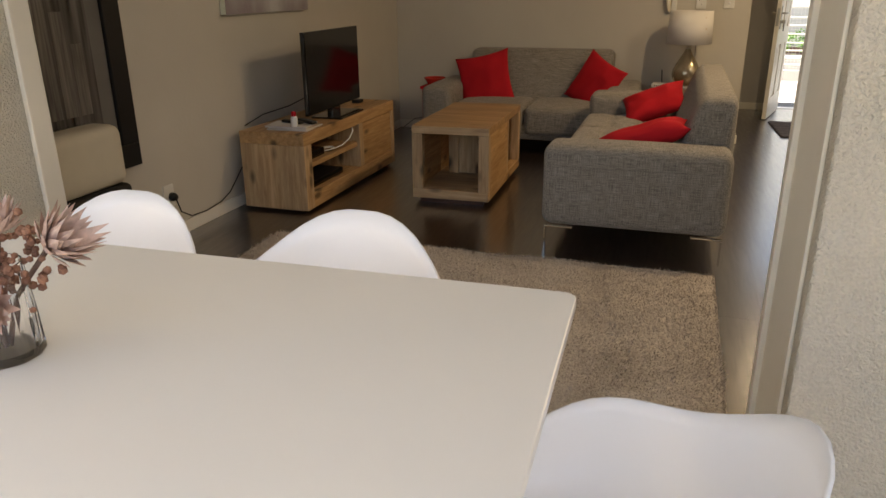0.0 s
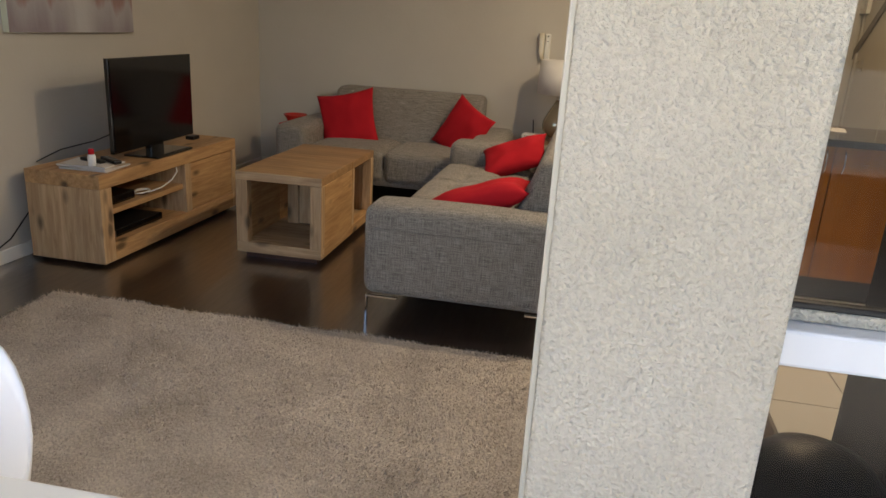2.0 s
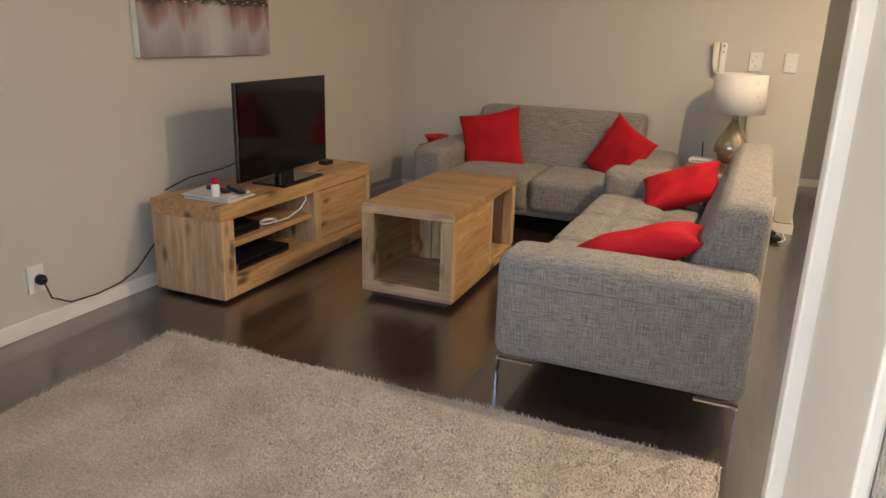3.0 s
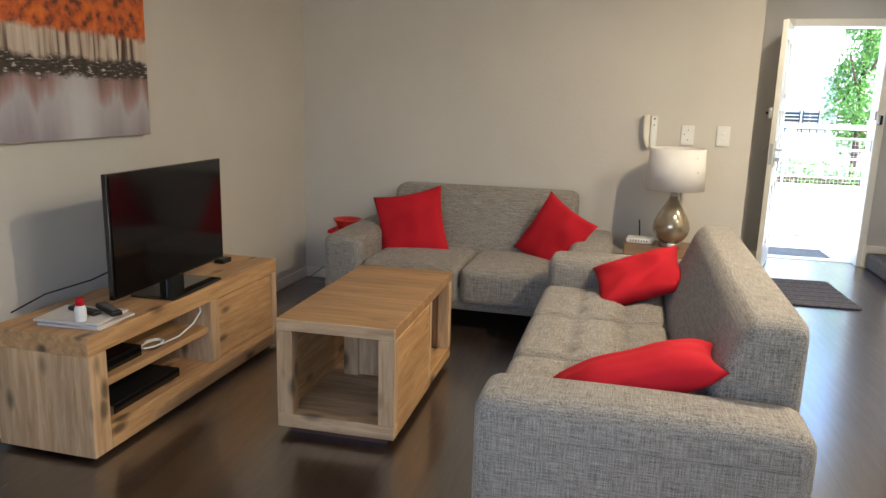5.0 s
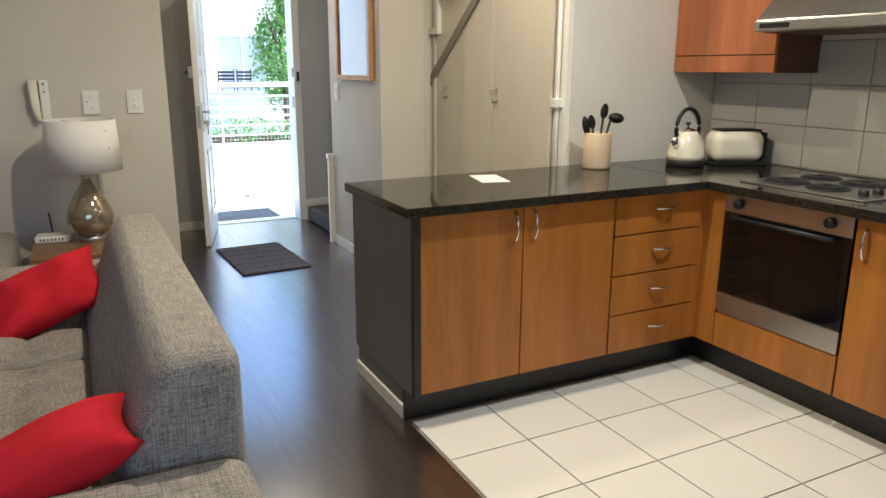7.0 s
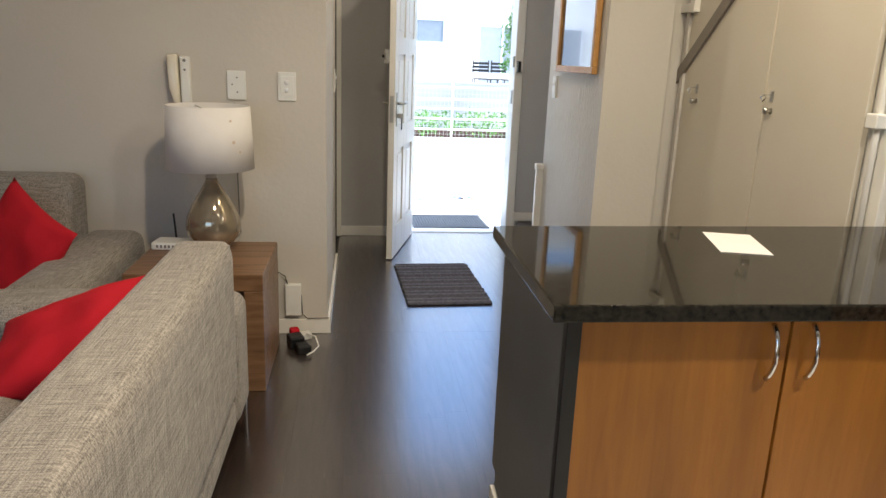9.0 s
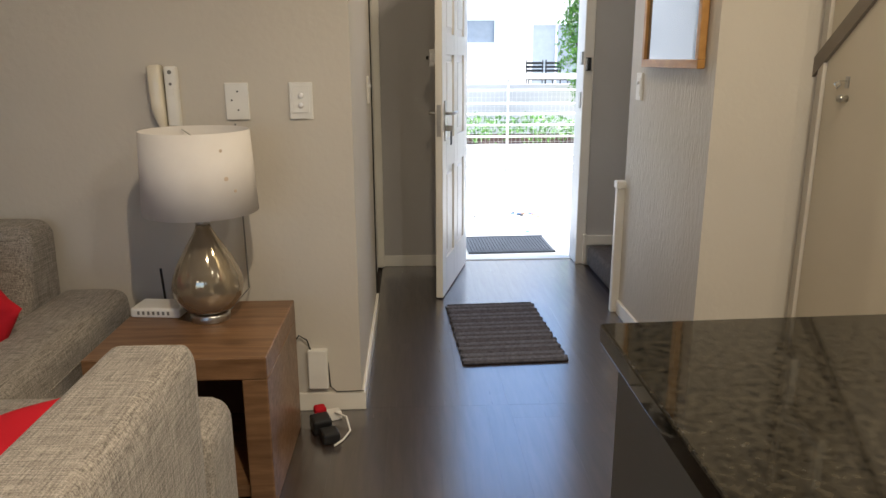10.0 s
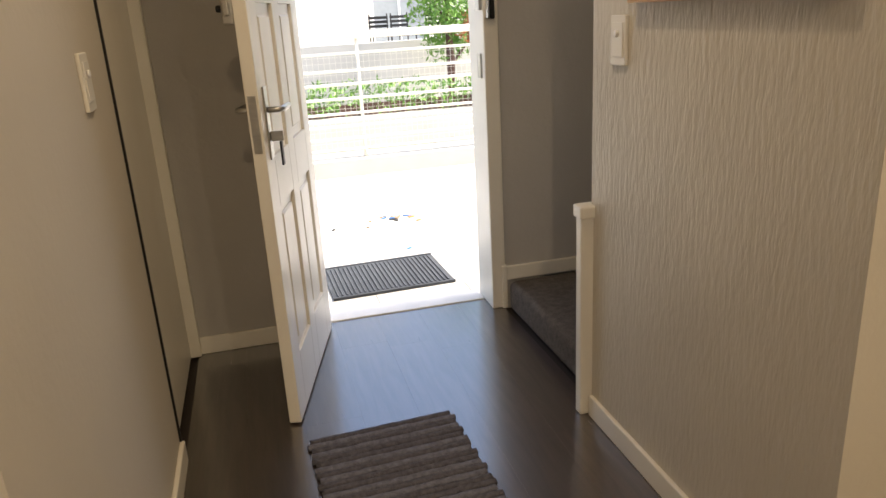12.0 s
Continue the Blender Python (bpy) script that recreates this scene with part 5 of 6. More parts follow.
def painting_material():
    """Autumn trees over water: bands by height, broken by noise."""
    m = bpy.data.materials.new("oil_painting")
    m.use_nodes = True
    nt = m.node_tree
    b = nt.nodes["Principled BSDF"]
    b.inputs["Roughness"].default_value = 0.45
    tc = nt.nodes.new("ShaderNodeTexCoord")
    sep = nt.nodes.new("ShaderNodeSeparateXYZ")
    nt.links.new(tc.outputs["Object"], sep.inputs[0])

    def noise_node(scale, st, detail=6.0):
        mp = nt.nodes.new("ShaderNodeMapping")
        mp.inputs["Scale"].default_value = st
        nt.links.new(tc.outputs["Object"], mp.inputs[0])
        n = nt.nodes.new("ShaderNodeTexNoise")
        n.inputs["Scale"].default_value = scale
        n.inputs["Detail"].default_value = detail
        nt.links.new(mp.outputs[0], n.inputs["Vector"])
        return n.outputs[0]

    def math_node(op, a, c):
        n = nt.nodes.new("ShaderNodeMath")
        n.operation = op
        for k, v in enumerate((a, c)):
            if isinstance(v, (int, float)):
                n.inputs[k].default_value = v
            else:
                nt.links.new(v, n.inputs[k])
        return n.outputs[0]

    def ramp(fac, stops):
        r = nt.nodes.new("ShaderNodeValToRGB")
        els = r.color_ramp.elements
        while len(els) < len(stops):
            els.new(0.5)
        for e, (p, c) in zip(els, stops):
            e.position, e.color = p, (*c, 1)
        nt.links.new(fac, r.inputs[0])
        return r.outputs[0]

    def mix(fac, a, c):
        n = nt.nodes.new("ShaderNodeMix")
        n.data_type = "RGBA"
        nt.links.new(fac, n.inputs[0])
        nt.links.new(a, n.inputs[6])
        nt.links.new(c, n.inputs[7])
        return n.outputs[2]

    def step(v, lo, hi):
        n = nt.nodes.new("ShaderNodeMapRange")
        n.inputs[1].default_value, n.inputs[2].default_value = lo, hi
        nt.links.new(v, n.inputs[0])
        return n.outputs[0]

    wob = math_node("MULTIPLY", math_node("SUBTRACT", noise_node(14, (1, 1, 1)), 0.5), 0.10)
    h = math_node("ADD", sep.outputs["Z"], wob)
    drip = math_node("MULTIPLY", math_node("SUBTRACT", noise_node(9, (1, 1, 0.12)), 0.5), 0.5)
    hd = math_node("ADD", sep.outputs["Z"], drip)
    water = ramp(step(hd, 0.0, 0.36), [(0.0, (0.30, 0.26, 0.28)), (0.45, (0.42, 0.40, 0.42)), (0.62, (0.34, 0.22, 0.20)), (1.0, (0.07, 0.05, 0.04))])
    off = math_node("ABSOLUTE", math_node("ADD", math_node("SUBTRACT", sep.outputs["Y"], 0.55), math_node("MULTIPLY", drip, 0.25)), 0.0)
    glow = nt.nodes.new("ShaderNodeMapRange")
    glow.inputs[1].default_value, glow.inputs[2].default_value = 0.03, 0.16
    glow.inputs[3].default_value, glow.inputs[4].default_value = 0.85, 0.0
    nt.links.new(off, glow.inputs[0])
    pale = nt.nodes.new("ShaderNodeRGB")
    pale.outputs[0].default_value = (0.55, 0.55, 0.55, 1)
    water = mix(glow.outputs[0], water, pale.outputs[0])
    shore = ramp(noise_node(26, (1, 1, 4)), [(0.40, (0.022, 0.018, 0.015)), (0.58, (0.06, 0.045, 0.035)), (0.66, (0.55, 0.52, 0.47))])
    trunks = ramp(noise_node(34, (1, 1, 0.05), 2.0), [(0.36, (0.07, 0.035, 0.025)), (0.5, (0.50, 0.40, 0.31)), (0.7, (0.62, 0.55, 0.45))])
    crowns = ramp(noise_node(20, (1, 1, 1), 8.0), [(0.36, (0.10, 0.03, 0.015)), (0.5, (0.52, 0.10, 0.012)), (0.68, (0.70, 0.17, 0.015))])
    c = mix(step(h, 0.255, 0.28), water, shore)
    c = mix(step(h, 0.335, 0.36), c, trunks)
    c = mix(step(h, 0.445, 0.475), c, crowns)
    nt.links.new(c, b.inputs["Base Color"])
    bp = nt.nodes.new("ShaderNodeBump")
    bp.inputs["Distance"].default_value = 0.002
    nt.links.new(noise_node(60, (1, 1, 1)), bp.inputs["Height"])
    nt.links.new(bp.outputs[0], b.inputs["Normal"])
    return m


art = thing("canvas_painting", "unframed canvas painting of orange autumn trees over water", "painting", pose(WX + 0.002, 3.945, 1.177))
part("canvas", bx(0.0, 0.036, 0, 1.03, 0, 0.80, 0.003), mat("primed_canvas_edge", (0.72, 0.74, 0.60), None, 0.7), art, "pale canvas edge")
part("painted_face", bx(0.0365, 0.039, 0.002, 1.028, 0.002, 0.798), painting_material(), art, "orange trees mirrored in grey water")


def poster_material():
    m = mat("city_photograph", (0.16, 0.15, 0.14), (0.012, 0.011, 0.010), 0.25, 9.0, (1, 3.5, 0.22), detail=2.0)
    return m


post = thing("framed_poster", "tall black-framed dark city photograph on the wall", "picture", pose(WX, 1.98, 0.476))
part("backing", bx(0.001, 0.012, 0.05, 1.04, 0.05, 1.45), mat("grey_mount", (0.15, 0.14, 0.13), None, 0.6), post, "grey mount")
ring((0, 0), (1.09, 1.5), 0.115, 0.03, M_BLACK, post, "frame", 0.001)
part("photograph", bx(0.0125, 0.014, 0.20, 0.885, 0.235, 1.30), poster_material(), post, "dark photograph of tall city buildings")
for k in range(5):
    part("tower", bx(0.0145, 0.0155, 0.40 + 0.09 * k, 0.47 + 0.09 * k, 0.30, 0.62 + 0.14 * ((k * 3) % 4)), mat("tower_print", (0.22, 0.20, 0.18), (0.04, 0.037, 0.034), 0.4, 14, (1, 6, 0.3)), post)

pic = thing("framed_print", "gold-framed print behind reflective glass in the hall", "picture", pose(1.872, 6.985, 1.298))
ring((0, 0), (0.69, 0.69), 0.035, -0.03, M_GOLDF, pic, "frame", 0.0)
part("mount", bx(-0.012, -0.002, 0.03, 0.66, 0.03, 0.66), mat("blue_grey_print", (0.20, 0.23, 0.27), (0.10, 0.12, 0.15), 0.5, 6), pic, "blue-grey print")
part("glass", bx(-0.016, -0.0125, 0.033, 0.657, 0.033, 0.657), mat("picture_glass", (0.03, 0.035, 0.04), None, 0.02, spec=1.0, coat=1.0), pic, "reflective picture glass")


def plate(name, at, label, toggles=0, holes=0):
    """A wall plate facing -y in its own frame."""
    ob = thing(name, label, "switch", at)
    part("plate", bx(-0.041, 0.041, -0.010, 0.0, -0.064, 0.064, 0.003), M_PLASTIC, ob)
    if toggles:
        part("inset", bx(-0.030, 0.030, -0.0125, -0.0103, -0.042, 0.046, 0.002), M_PLASTIC, ob)
        for k in range(toggles):
            bm = lathe([(0.0095, 0), (0.0095, 0.004), (0.007, 0.0055), (0, 0.0055)], 18)
            bm.transform(pose(0, -0.0127, 0.018 - 0.034 * k, 90, 0, 0))
            part("rocker", bm, M_SHELL, ob, smooth=True)
    for k, (x, z) in enumerate(((0.003, 0.034), (-0.018, 0.004), (0.003, -0.03))[:holes]):
        bm = lathe([(0.0032, 0), (0.0032, 0.0012), (0, 0.0012)], 12)
        bm.transform(pose(x, -0.0101, z, 90, 0, 0))
        part("screw_hole", bm, M_BLACK, ob)
    return ob


plate("blank_wall_plate", pose(0.156, NY, 1.196), "white blank wall plate with small holes", 0, 3)
plate("light_switch", pose(0.379, NY, 1.197), "white double light switch on the taupe wall", 2)
plate("light_switch", pose(0.555, 7.766, 1.197, 0, 0, 90), "white light switch on the hall wall", 1)
plate("light_switch", pose(1.873, 7.757, 1.206, 0, 0, -90), "white light switch beside the framed print", 1)
sock = plate("wall_socket", pose(WX, 3.265, 0.245, 0, 0, 90), "white wall socket with a black plug", 0, 0)
bm = lathe([(0.024, 0), (0.024, 0.02), (0.015, 0.035), (0, 0.036)], 20)
bm.transform(pose(0.012, -0.010, -0.005, 90, 0, 0))
part("plug", bm, M_BLACK, sock, "black plug", True)


def intercom():
    ob = thing("intercom_phone", "white wall intercom handset", "intercom", pose(-0.083, NY, 1.212))
    part("wall_unit", bx(0.0, 0.044, -0.035, 0, -0.105, 0.105, 0.010), M_PLASTIC, ob)
    out = [(-0.024, -0.105), (-0.045, -0.04), (-0.048, 0.03), (-0.05, 0.108), (-0.006, 0.112), (-0.004, 0.0), (-0.002, -0.11)]
    part("handset", extrude_y(out, -0.058, -0.004, 0.008, 2), M_IVORY, ob, "cream handset", True)
    for z, r in ((0.085, 0.007), (0.045, 0.005)):
        bm = lathe([(r, 0), (r, 0.002), (0, 0.002)], 14)
        bm.transform(pose(0.022, -0.035, z, 90, 0, 0))
        part("button", bm, M_ENDPANEL, ob)
    part("call_button", bx(0.012, 0.032, -0.038, -0.035, 0.005, 0.032, 0.002), M_PLASTIC, ob)


intercom()
kp = thing("door_keypad", "small dark alarm contact on the door frame", "alarm contact", pose(1.875, 8.865, 1.305))
part("housing", bx(-0.016, 0.016, -0.03, 0, -0.04, 0.04, 0.004), M_BLACK, kp)
part("cover", bx(-0.0165, -0.006, -0.032, -0.001, -0.036, 0.036, 0.002), M_CHROME, kp)


# ---------------------------------------------------------------- lamp and small things on the side table
def table_lamp():
    ob = thing("table_lamp", "smoked glass table lamp with white drum shade", "lamp", pose(0.088, 6.54, 0.50))
    M_MERC = mat("smoked_mirror_glass", (0.46, 0.40, 0.31), (0.36, 0.31, 0.23), 0.08, 6, metal=0.7, rvar=0.03)
    part("base", lathe([(0.062, 0), (0.064, 0.004), (0.064, 0.024), (0.06, 0.028)], 40), M_STEEL, ob, "brushed metal base ring", True)
    prof = [(0.058, 0.028), (0.085, 0.05), (0.108, 0.085), (0.115, 0.12), (0.108, 0.16), (0.088, 0.205), (0.062, 0.25), (0.040, 0.285), (0.026, 0.31), (0.022, 0.325)]
    part("glass_body", lathe(prof, 48), M_MERC, ob, "smoked glass teardrop body", True)
    part("neck", lathe([(0.024, 0.325), (0.024, 0.335), (0.017, 0.34), (0.020, 0.352), (0.013, 0.36), (0.013, 0.40)], 24), M_STEEL, ob, smooth=True)
    bm = bmnew()
    n = 56
    prof = [(0.180, 0.368), (0.168, 0.626), (0.1655, 0.626), (0.1775, 0.368)]
    rings = [[bm.verts.new((r * math.cos(2 * math.pi * i / n), r * math.sin(2 * math.pi * i / n), z)) for i in range(n)] for r, z in prof]
    for k in range(4):
        a, b = rings[k], rings[(k + 1) % 4]
        for i in range(n):
            bm.faces.new((a[i], a[(i + 1) % n], b[(i + 1) % n], b[i]))
    bmesh.ops.recalc_face_normals(bm, faces=bm.faces)
    sh = part("shade", bm, M_SHADE, ob, "white fabric drum shade with small scuffs")
    for p in sh.data.polygons:
        p.use_smooth = p.normal.z ** 2 < 0.5
    for k in range(3):
        a = 2 * math.pi * k / 3
        part("shade_spoke", tube([(0, 0, 0.60), (0.165 * math.cos(a), 0.165 * math.sin(a), 0.615)], 0.0022, 6), M_STEEL, ob)
    part("harp", tube([(0, 0, 0.40), (0, 0, 0.60)], 0.004, 8), M_STEEL, ob)
    for a, z, w in ((-50, 0.575, 0.005), (-47, 0.49, 0.007), (-38, 0.45, 0.005)):
        r = 0.168 + 0.014 * (0.622 - z) / 0.27 + 0.0006
        x, y = r * math.cos(radians(a)), r * math.sin(radians(a))
        bm = lathe([(w, 0), (w, 0.0006), (0, 0.0006)], 12)
        bm.transform(pose(x, y, z, 90, 0, a + 90))
        part("scuff", bm, mat("tan_scuff", (0.66, 0.54, 0.42), None, 0.9), ob)
    part("cord", tube([(0.05, 0.05, 0.012), (0.07, 0.27, 0.02), (0.062, 0.292, 0.10), (0.058, 0.292, 0.62)], 0.003, 6), M_ENDPANEL, ob)


table_lamp()


def router():
    ob = thing("wifi_router", "small white router with a black aerial", "router", pose(-0.095, 6.60, 0.50, 0, 0, -6))
    part("case", bx(-0.085, 0.085, -0.05, 0.06, 0, 0.034, 0.008), M_PLASTIC, ob)
    for k in range(7):
        part("light_slot", bx(-0.06 + 0.017 * k, -0.052 + 0.017 * k, -0.0512, -0.0498, 0.012, 0.024), M_ENDPANEL, ob)
    part("aerial", tube([(-0.01, 0.058, 0.03), (-0.02, 0.066, 0.14)], 0.0045, 8), M_BLACK, ob, "black aerial", True)


router()
ad = thing("power_adapter", "white adapter box fixed low on the wall", "adapter", pose(0.40, NY - 0.001, 0.0))
part("box", bx(-0.045, 0.03, -0.03, 0, 0.10, 0.26, 0.004), M_PLASTIC, ad)
part("cable", tube([(-0.035, -0.015, 0.26), (-0.045, -0.02, 0.30), (-0.075, -0.02, 0.32), (-0.10, -0.02, 0.28)], 0.003, 6), M_BLACK, ad)
part("wall_cable", tube([(0.03, -0.006, 0.20), (0.035, -0.006, 0.10), (0.06, -0.018, 0.082), (0.166, -0.018, 0.084)], 0.0025, 6), M_BLACK, ad)
ex = thing("extension_plug", "white plug strip with red and black plugs on the floor", "extension lead", pose(0.43, 6.74, 0.0, 0, 0, 20))
part("strip", bx(-0.03, 0.06, 0.0, 0.05, 0, 0.03, 0.005), M_PLASTIC, ex)
part("red_plug", bx(-0.045, 0.0, -0.005, 0.04, 0.03, 0.065, 0.010), M_RED, ex, "red plug")
part("charger", bx(-0.07, 0.0, -0.09, -0.01, 0, 0.055, 0.008), M_BLACK, ex, "black charger")
part("charger", bx(-0.055, 0.01, -0.17, -0.10, 0, 0.04, 0.008), M_BLACK, ex, "black charger")
part("white_cable", tube([(0.03, 0.0, 0.035), (0.065, -0.04, 0.03), (0.06, -0.11, 0.008), (0.02, -0.16, 0.006), (-0.02, -0.19, 0.006)], 0.0035, 8), M_PLASTIC, ex, "white cable", True)


# ---------------------------------------------------------------- things on and round the media cabinet
def magazines():
    for k, (dx, dy, r, c) in enumerate(((0, 0, 3, M_PAPER), (0.008, 0.01, -4, mat("printed_cover", (0.60, 0.52, 0.42), (0.40, 0.30, 0.22), 0.5, 18)), (-0.012, -0.004, 6, M_PAPER))):
        ob = thing("magazine", "white magazine in a small pile on the cabinet", "magazine", pose(-2.235 + dx, 4.065 + dy, 0.5 + 0.009 * k, 0, 0, r), "magazines")
        part("page_block", bx(-0.135, 0.135, -0.10, 0.10, 0, 0.0075, 0.001), M_PAPER, ob)
        part("cover", bx(-0.136, 0.136, -0.101, 0.101, 0.0077, 0.0088, 0.0003), c, ob)


magazines()
rc = thing("remote_control", "black remote control lying on magazines", "remote", pose(-2.17, 4.12, 0.527, 0, 0, 60))
part("body", bx(-0.022, 0.022, -0.085, 0.085, 0, 0.02, 0.006), M_BLACK, rc)
for k in range(5):
    part("button", bx(-0.012, 0.012, -0.06 + 0.026 * k, -0.048 + 0.026 * k, 0.02, 0.022, 0.001), M_ENDPANEL, rc)
rc = thing("remote_control", "black remote control lying beside the bottle", "remote", pose(-2.25, 4.08, 0.527, 0, 0, 75))
part("body", bx(-0.02, 0.02, -0.08, 0.08, 0, 0.018, 0.006), M_BLACK, rc)
bt = thing("small_bottle", "small white plastic bottle with a red cap", "bottle", pose(-2.185, 3.985, 0.527))
part("body", lathe([(0.019, 0), (0.021, 0.004), (0.021, 0.05), (0.016, 0.062)], 24), M_PLASTIC, bt, smooth=True)
part("cap", lathe([(0.015, 0.062), (0.015, 0.084), (0.012, 0.09), (0, 0.091)], 20), M_RED, bt, "red cap", True)
sb = single("media_box", bx(-0.03, 0.03, -0.04, 0.04, 0, 0.025, 0.004), M_BLACK, "small dark media box beside the television", "media box", pose(-2.28, 5.14, 0.5))
dp = thing("disc_player", "silver-edged flat disc player on the bottom shelf", "disc player", pose(-2.25, 4.24, 0.12))
part("case", bx(-0.15, 0.13, -0.20, 0.24, 0.004, 0.045, 0.003), M_BLACK, dp)
part("front", bx(0.131, 0.135, -0.20, 0.24, 0.006, 0.043, 0.001), M_BLACKGLOSS, dp)
part("end_trim", bx(0.10, 0.1355, -0.203, -0.2005, 0.006, 0.043, 0.001), M_STEEL, dp)
de = thing("decoder", "black satellite decoder on the upper shelf", "decoder", pose(-2.24, 4.13, 0.30))
part("case", bx(-0.13, 0.11, -0.16, 0.12, 0.003, 0.05, 0.003), M_BLACKGLOSS, de)
cb = thing("white_cable", "coiled white cable hanging in the open shelf", "cable")
pts = [(-2.12, 4.66, 0.42), (-2.10, 4.64, 0.385), (-2.10, 4.58, 0.345), (-2.11, 4.48, 0.315), (-2.13, 4.38, 0.308)]
pts += [Vector((-2.16, 4.36, 0.308)) + Vector((0.035 * math.cos(a), 0.06 * math.sin(a), 0.006 * a / 6)) for a in np.linspace(1.6, 9.5, 26)]
part("loop", tube(pts, 0.0045, 8), M_PLASTIC, cb, smooth=True)
cb = thing("trailing_cable", "black mains cable trailing along the baseboard", "cable")
part("cord", tube([(WX + 0.04, 3.275, 0.235), (WX + 0.045, 3.30, 0.15), (WX + 0.035, 3.40, 0.095), (WX + 0.03, 3.55, 0.083), (WX + 0.028, 3.70, 0.095), (WX + 0.03, 3.80, 0.13), (WX + 0.035, 3.87, 0.19), (WX + 0.04, 3.95, 0.26)], 0.004, 8), M_BLACK, cb, smooth=True)
part("cord", tube([(WX + 0.02, 4.05, 0.50), (WX + 0.10, 4.15, 0.56), (WX + 0.22, 4.28, 0.60), (WX + 0.32, 4.40, 0.66)], 0.0035, 8), M_BLACK, cb, smooth=True)
cb = thing("corner_cable", "grey cable by the baseboard in the corner", "cable")
part("cord", tube([(-2.50, 6.70, 0.03), (-2.42, 6.78, 0.10), (-2.30, 6.80, 0.12), (-2.22, 6.78, 0.05), (-2.30, 6.70, 0.012), (-2.44, 6.66, 0.012)], 0.004, 8), M_ENDPANEL, cb, smooth=True)

# red stand with a red bowl beside the small sofa
rs = thing("plant_stand", "tall red square stand beside the small sofa", "stand", pose(-2.13, 6.52, 0))
part("column", bx(-0.085, 0.085, -0.085, 0.085, 0.03, 0.44, 0.006), M_RED, rs)
part("top", bx(-0.10, 0.10, -0.10, 0.10, 0.44, 0.465, 0.005), M_RED, rs)
part("foot_plate", bx(-0.095, 0.095, -0.095, 0.095, 0, 0.03, 0.005), M_RED, rs)
M_REDG = mat("red_glaze", (0.62, 0.03, 0.02), (0.5, 0.02, 0.015), 0.15, 6, coat=0.5)
single("bowl", lathe([(0.055, 0), (0.06, 0.006), (0.085, 0.05), (0.10, 0.068), (0.103, 0.075), (0.098, 0.075), (0.08, 0.05), (0.05, 0.015), (0, 0.014)], 40), M_REDG,
       "glossy red bowl standing on the red stand", "bowl", pose(-2.11, 6.50, 0.465), smooth=True)


# cream padded chair below the poster
def padded_chair():
    ob = thing("padded_chair", "cream padded chair with dark sides below the poster", "chair", pose(-2.36, 2.53, 0))
    part("backrest", puff(-0.20, -0.02, -0.23, 0.23, 0.47, 0.75, 0.05, 0.0, 12), mat("cream_leatherette", (0.60, 0.55, 0.44), (0.55, 0.50, 0.40), 0.4, 6), ob, "cream leatherette back", True)
    part("side_roll", puff(-0.04, 0.02, -0.26, -0.20, 0.40, 0.73, 0.025, 0.0, 8), mat("dark_blue_leatherette", (0.03, 0.035, 0.045), None, 0.4), ob, "dark side roll", True)
    part("seat", puff(-0.20, -0.02, -0.24, 0.24, 0.38, 0.47, 0.03, 0.01, 12), M_BLACK, ob, "black seat", True)
    for x, y in ((-0.18, -0.2), (-0.18, 0.2), (-0.04, -0.2), (-0.04, 0.2)):
        part("leg", tube([(x, y, 0), (x, y, 0.39)], 0.014, 10), M_BLACK, ob, smooth=True)


padded_chair()


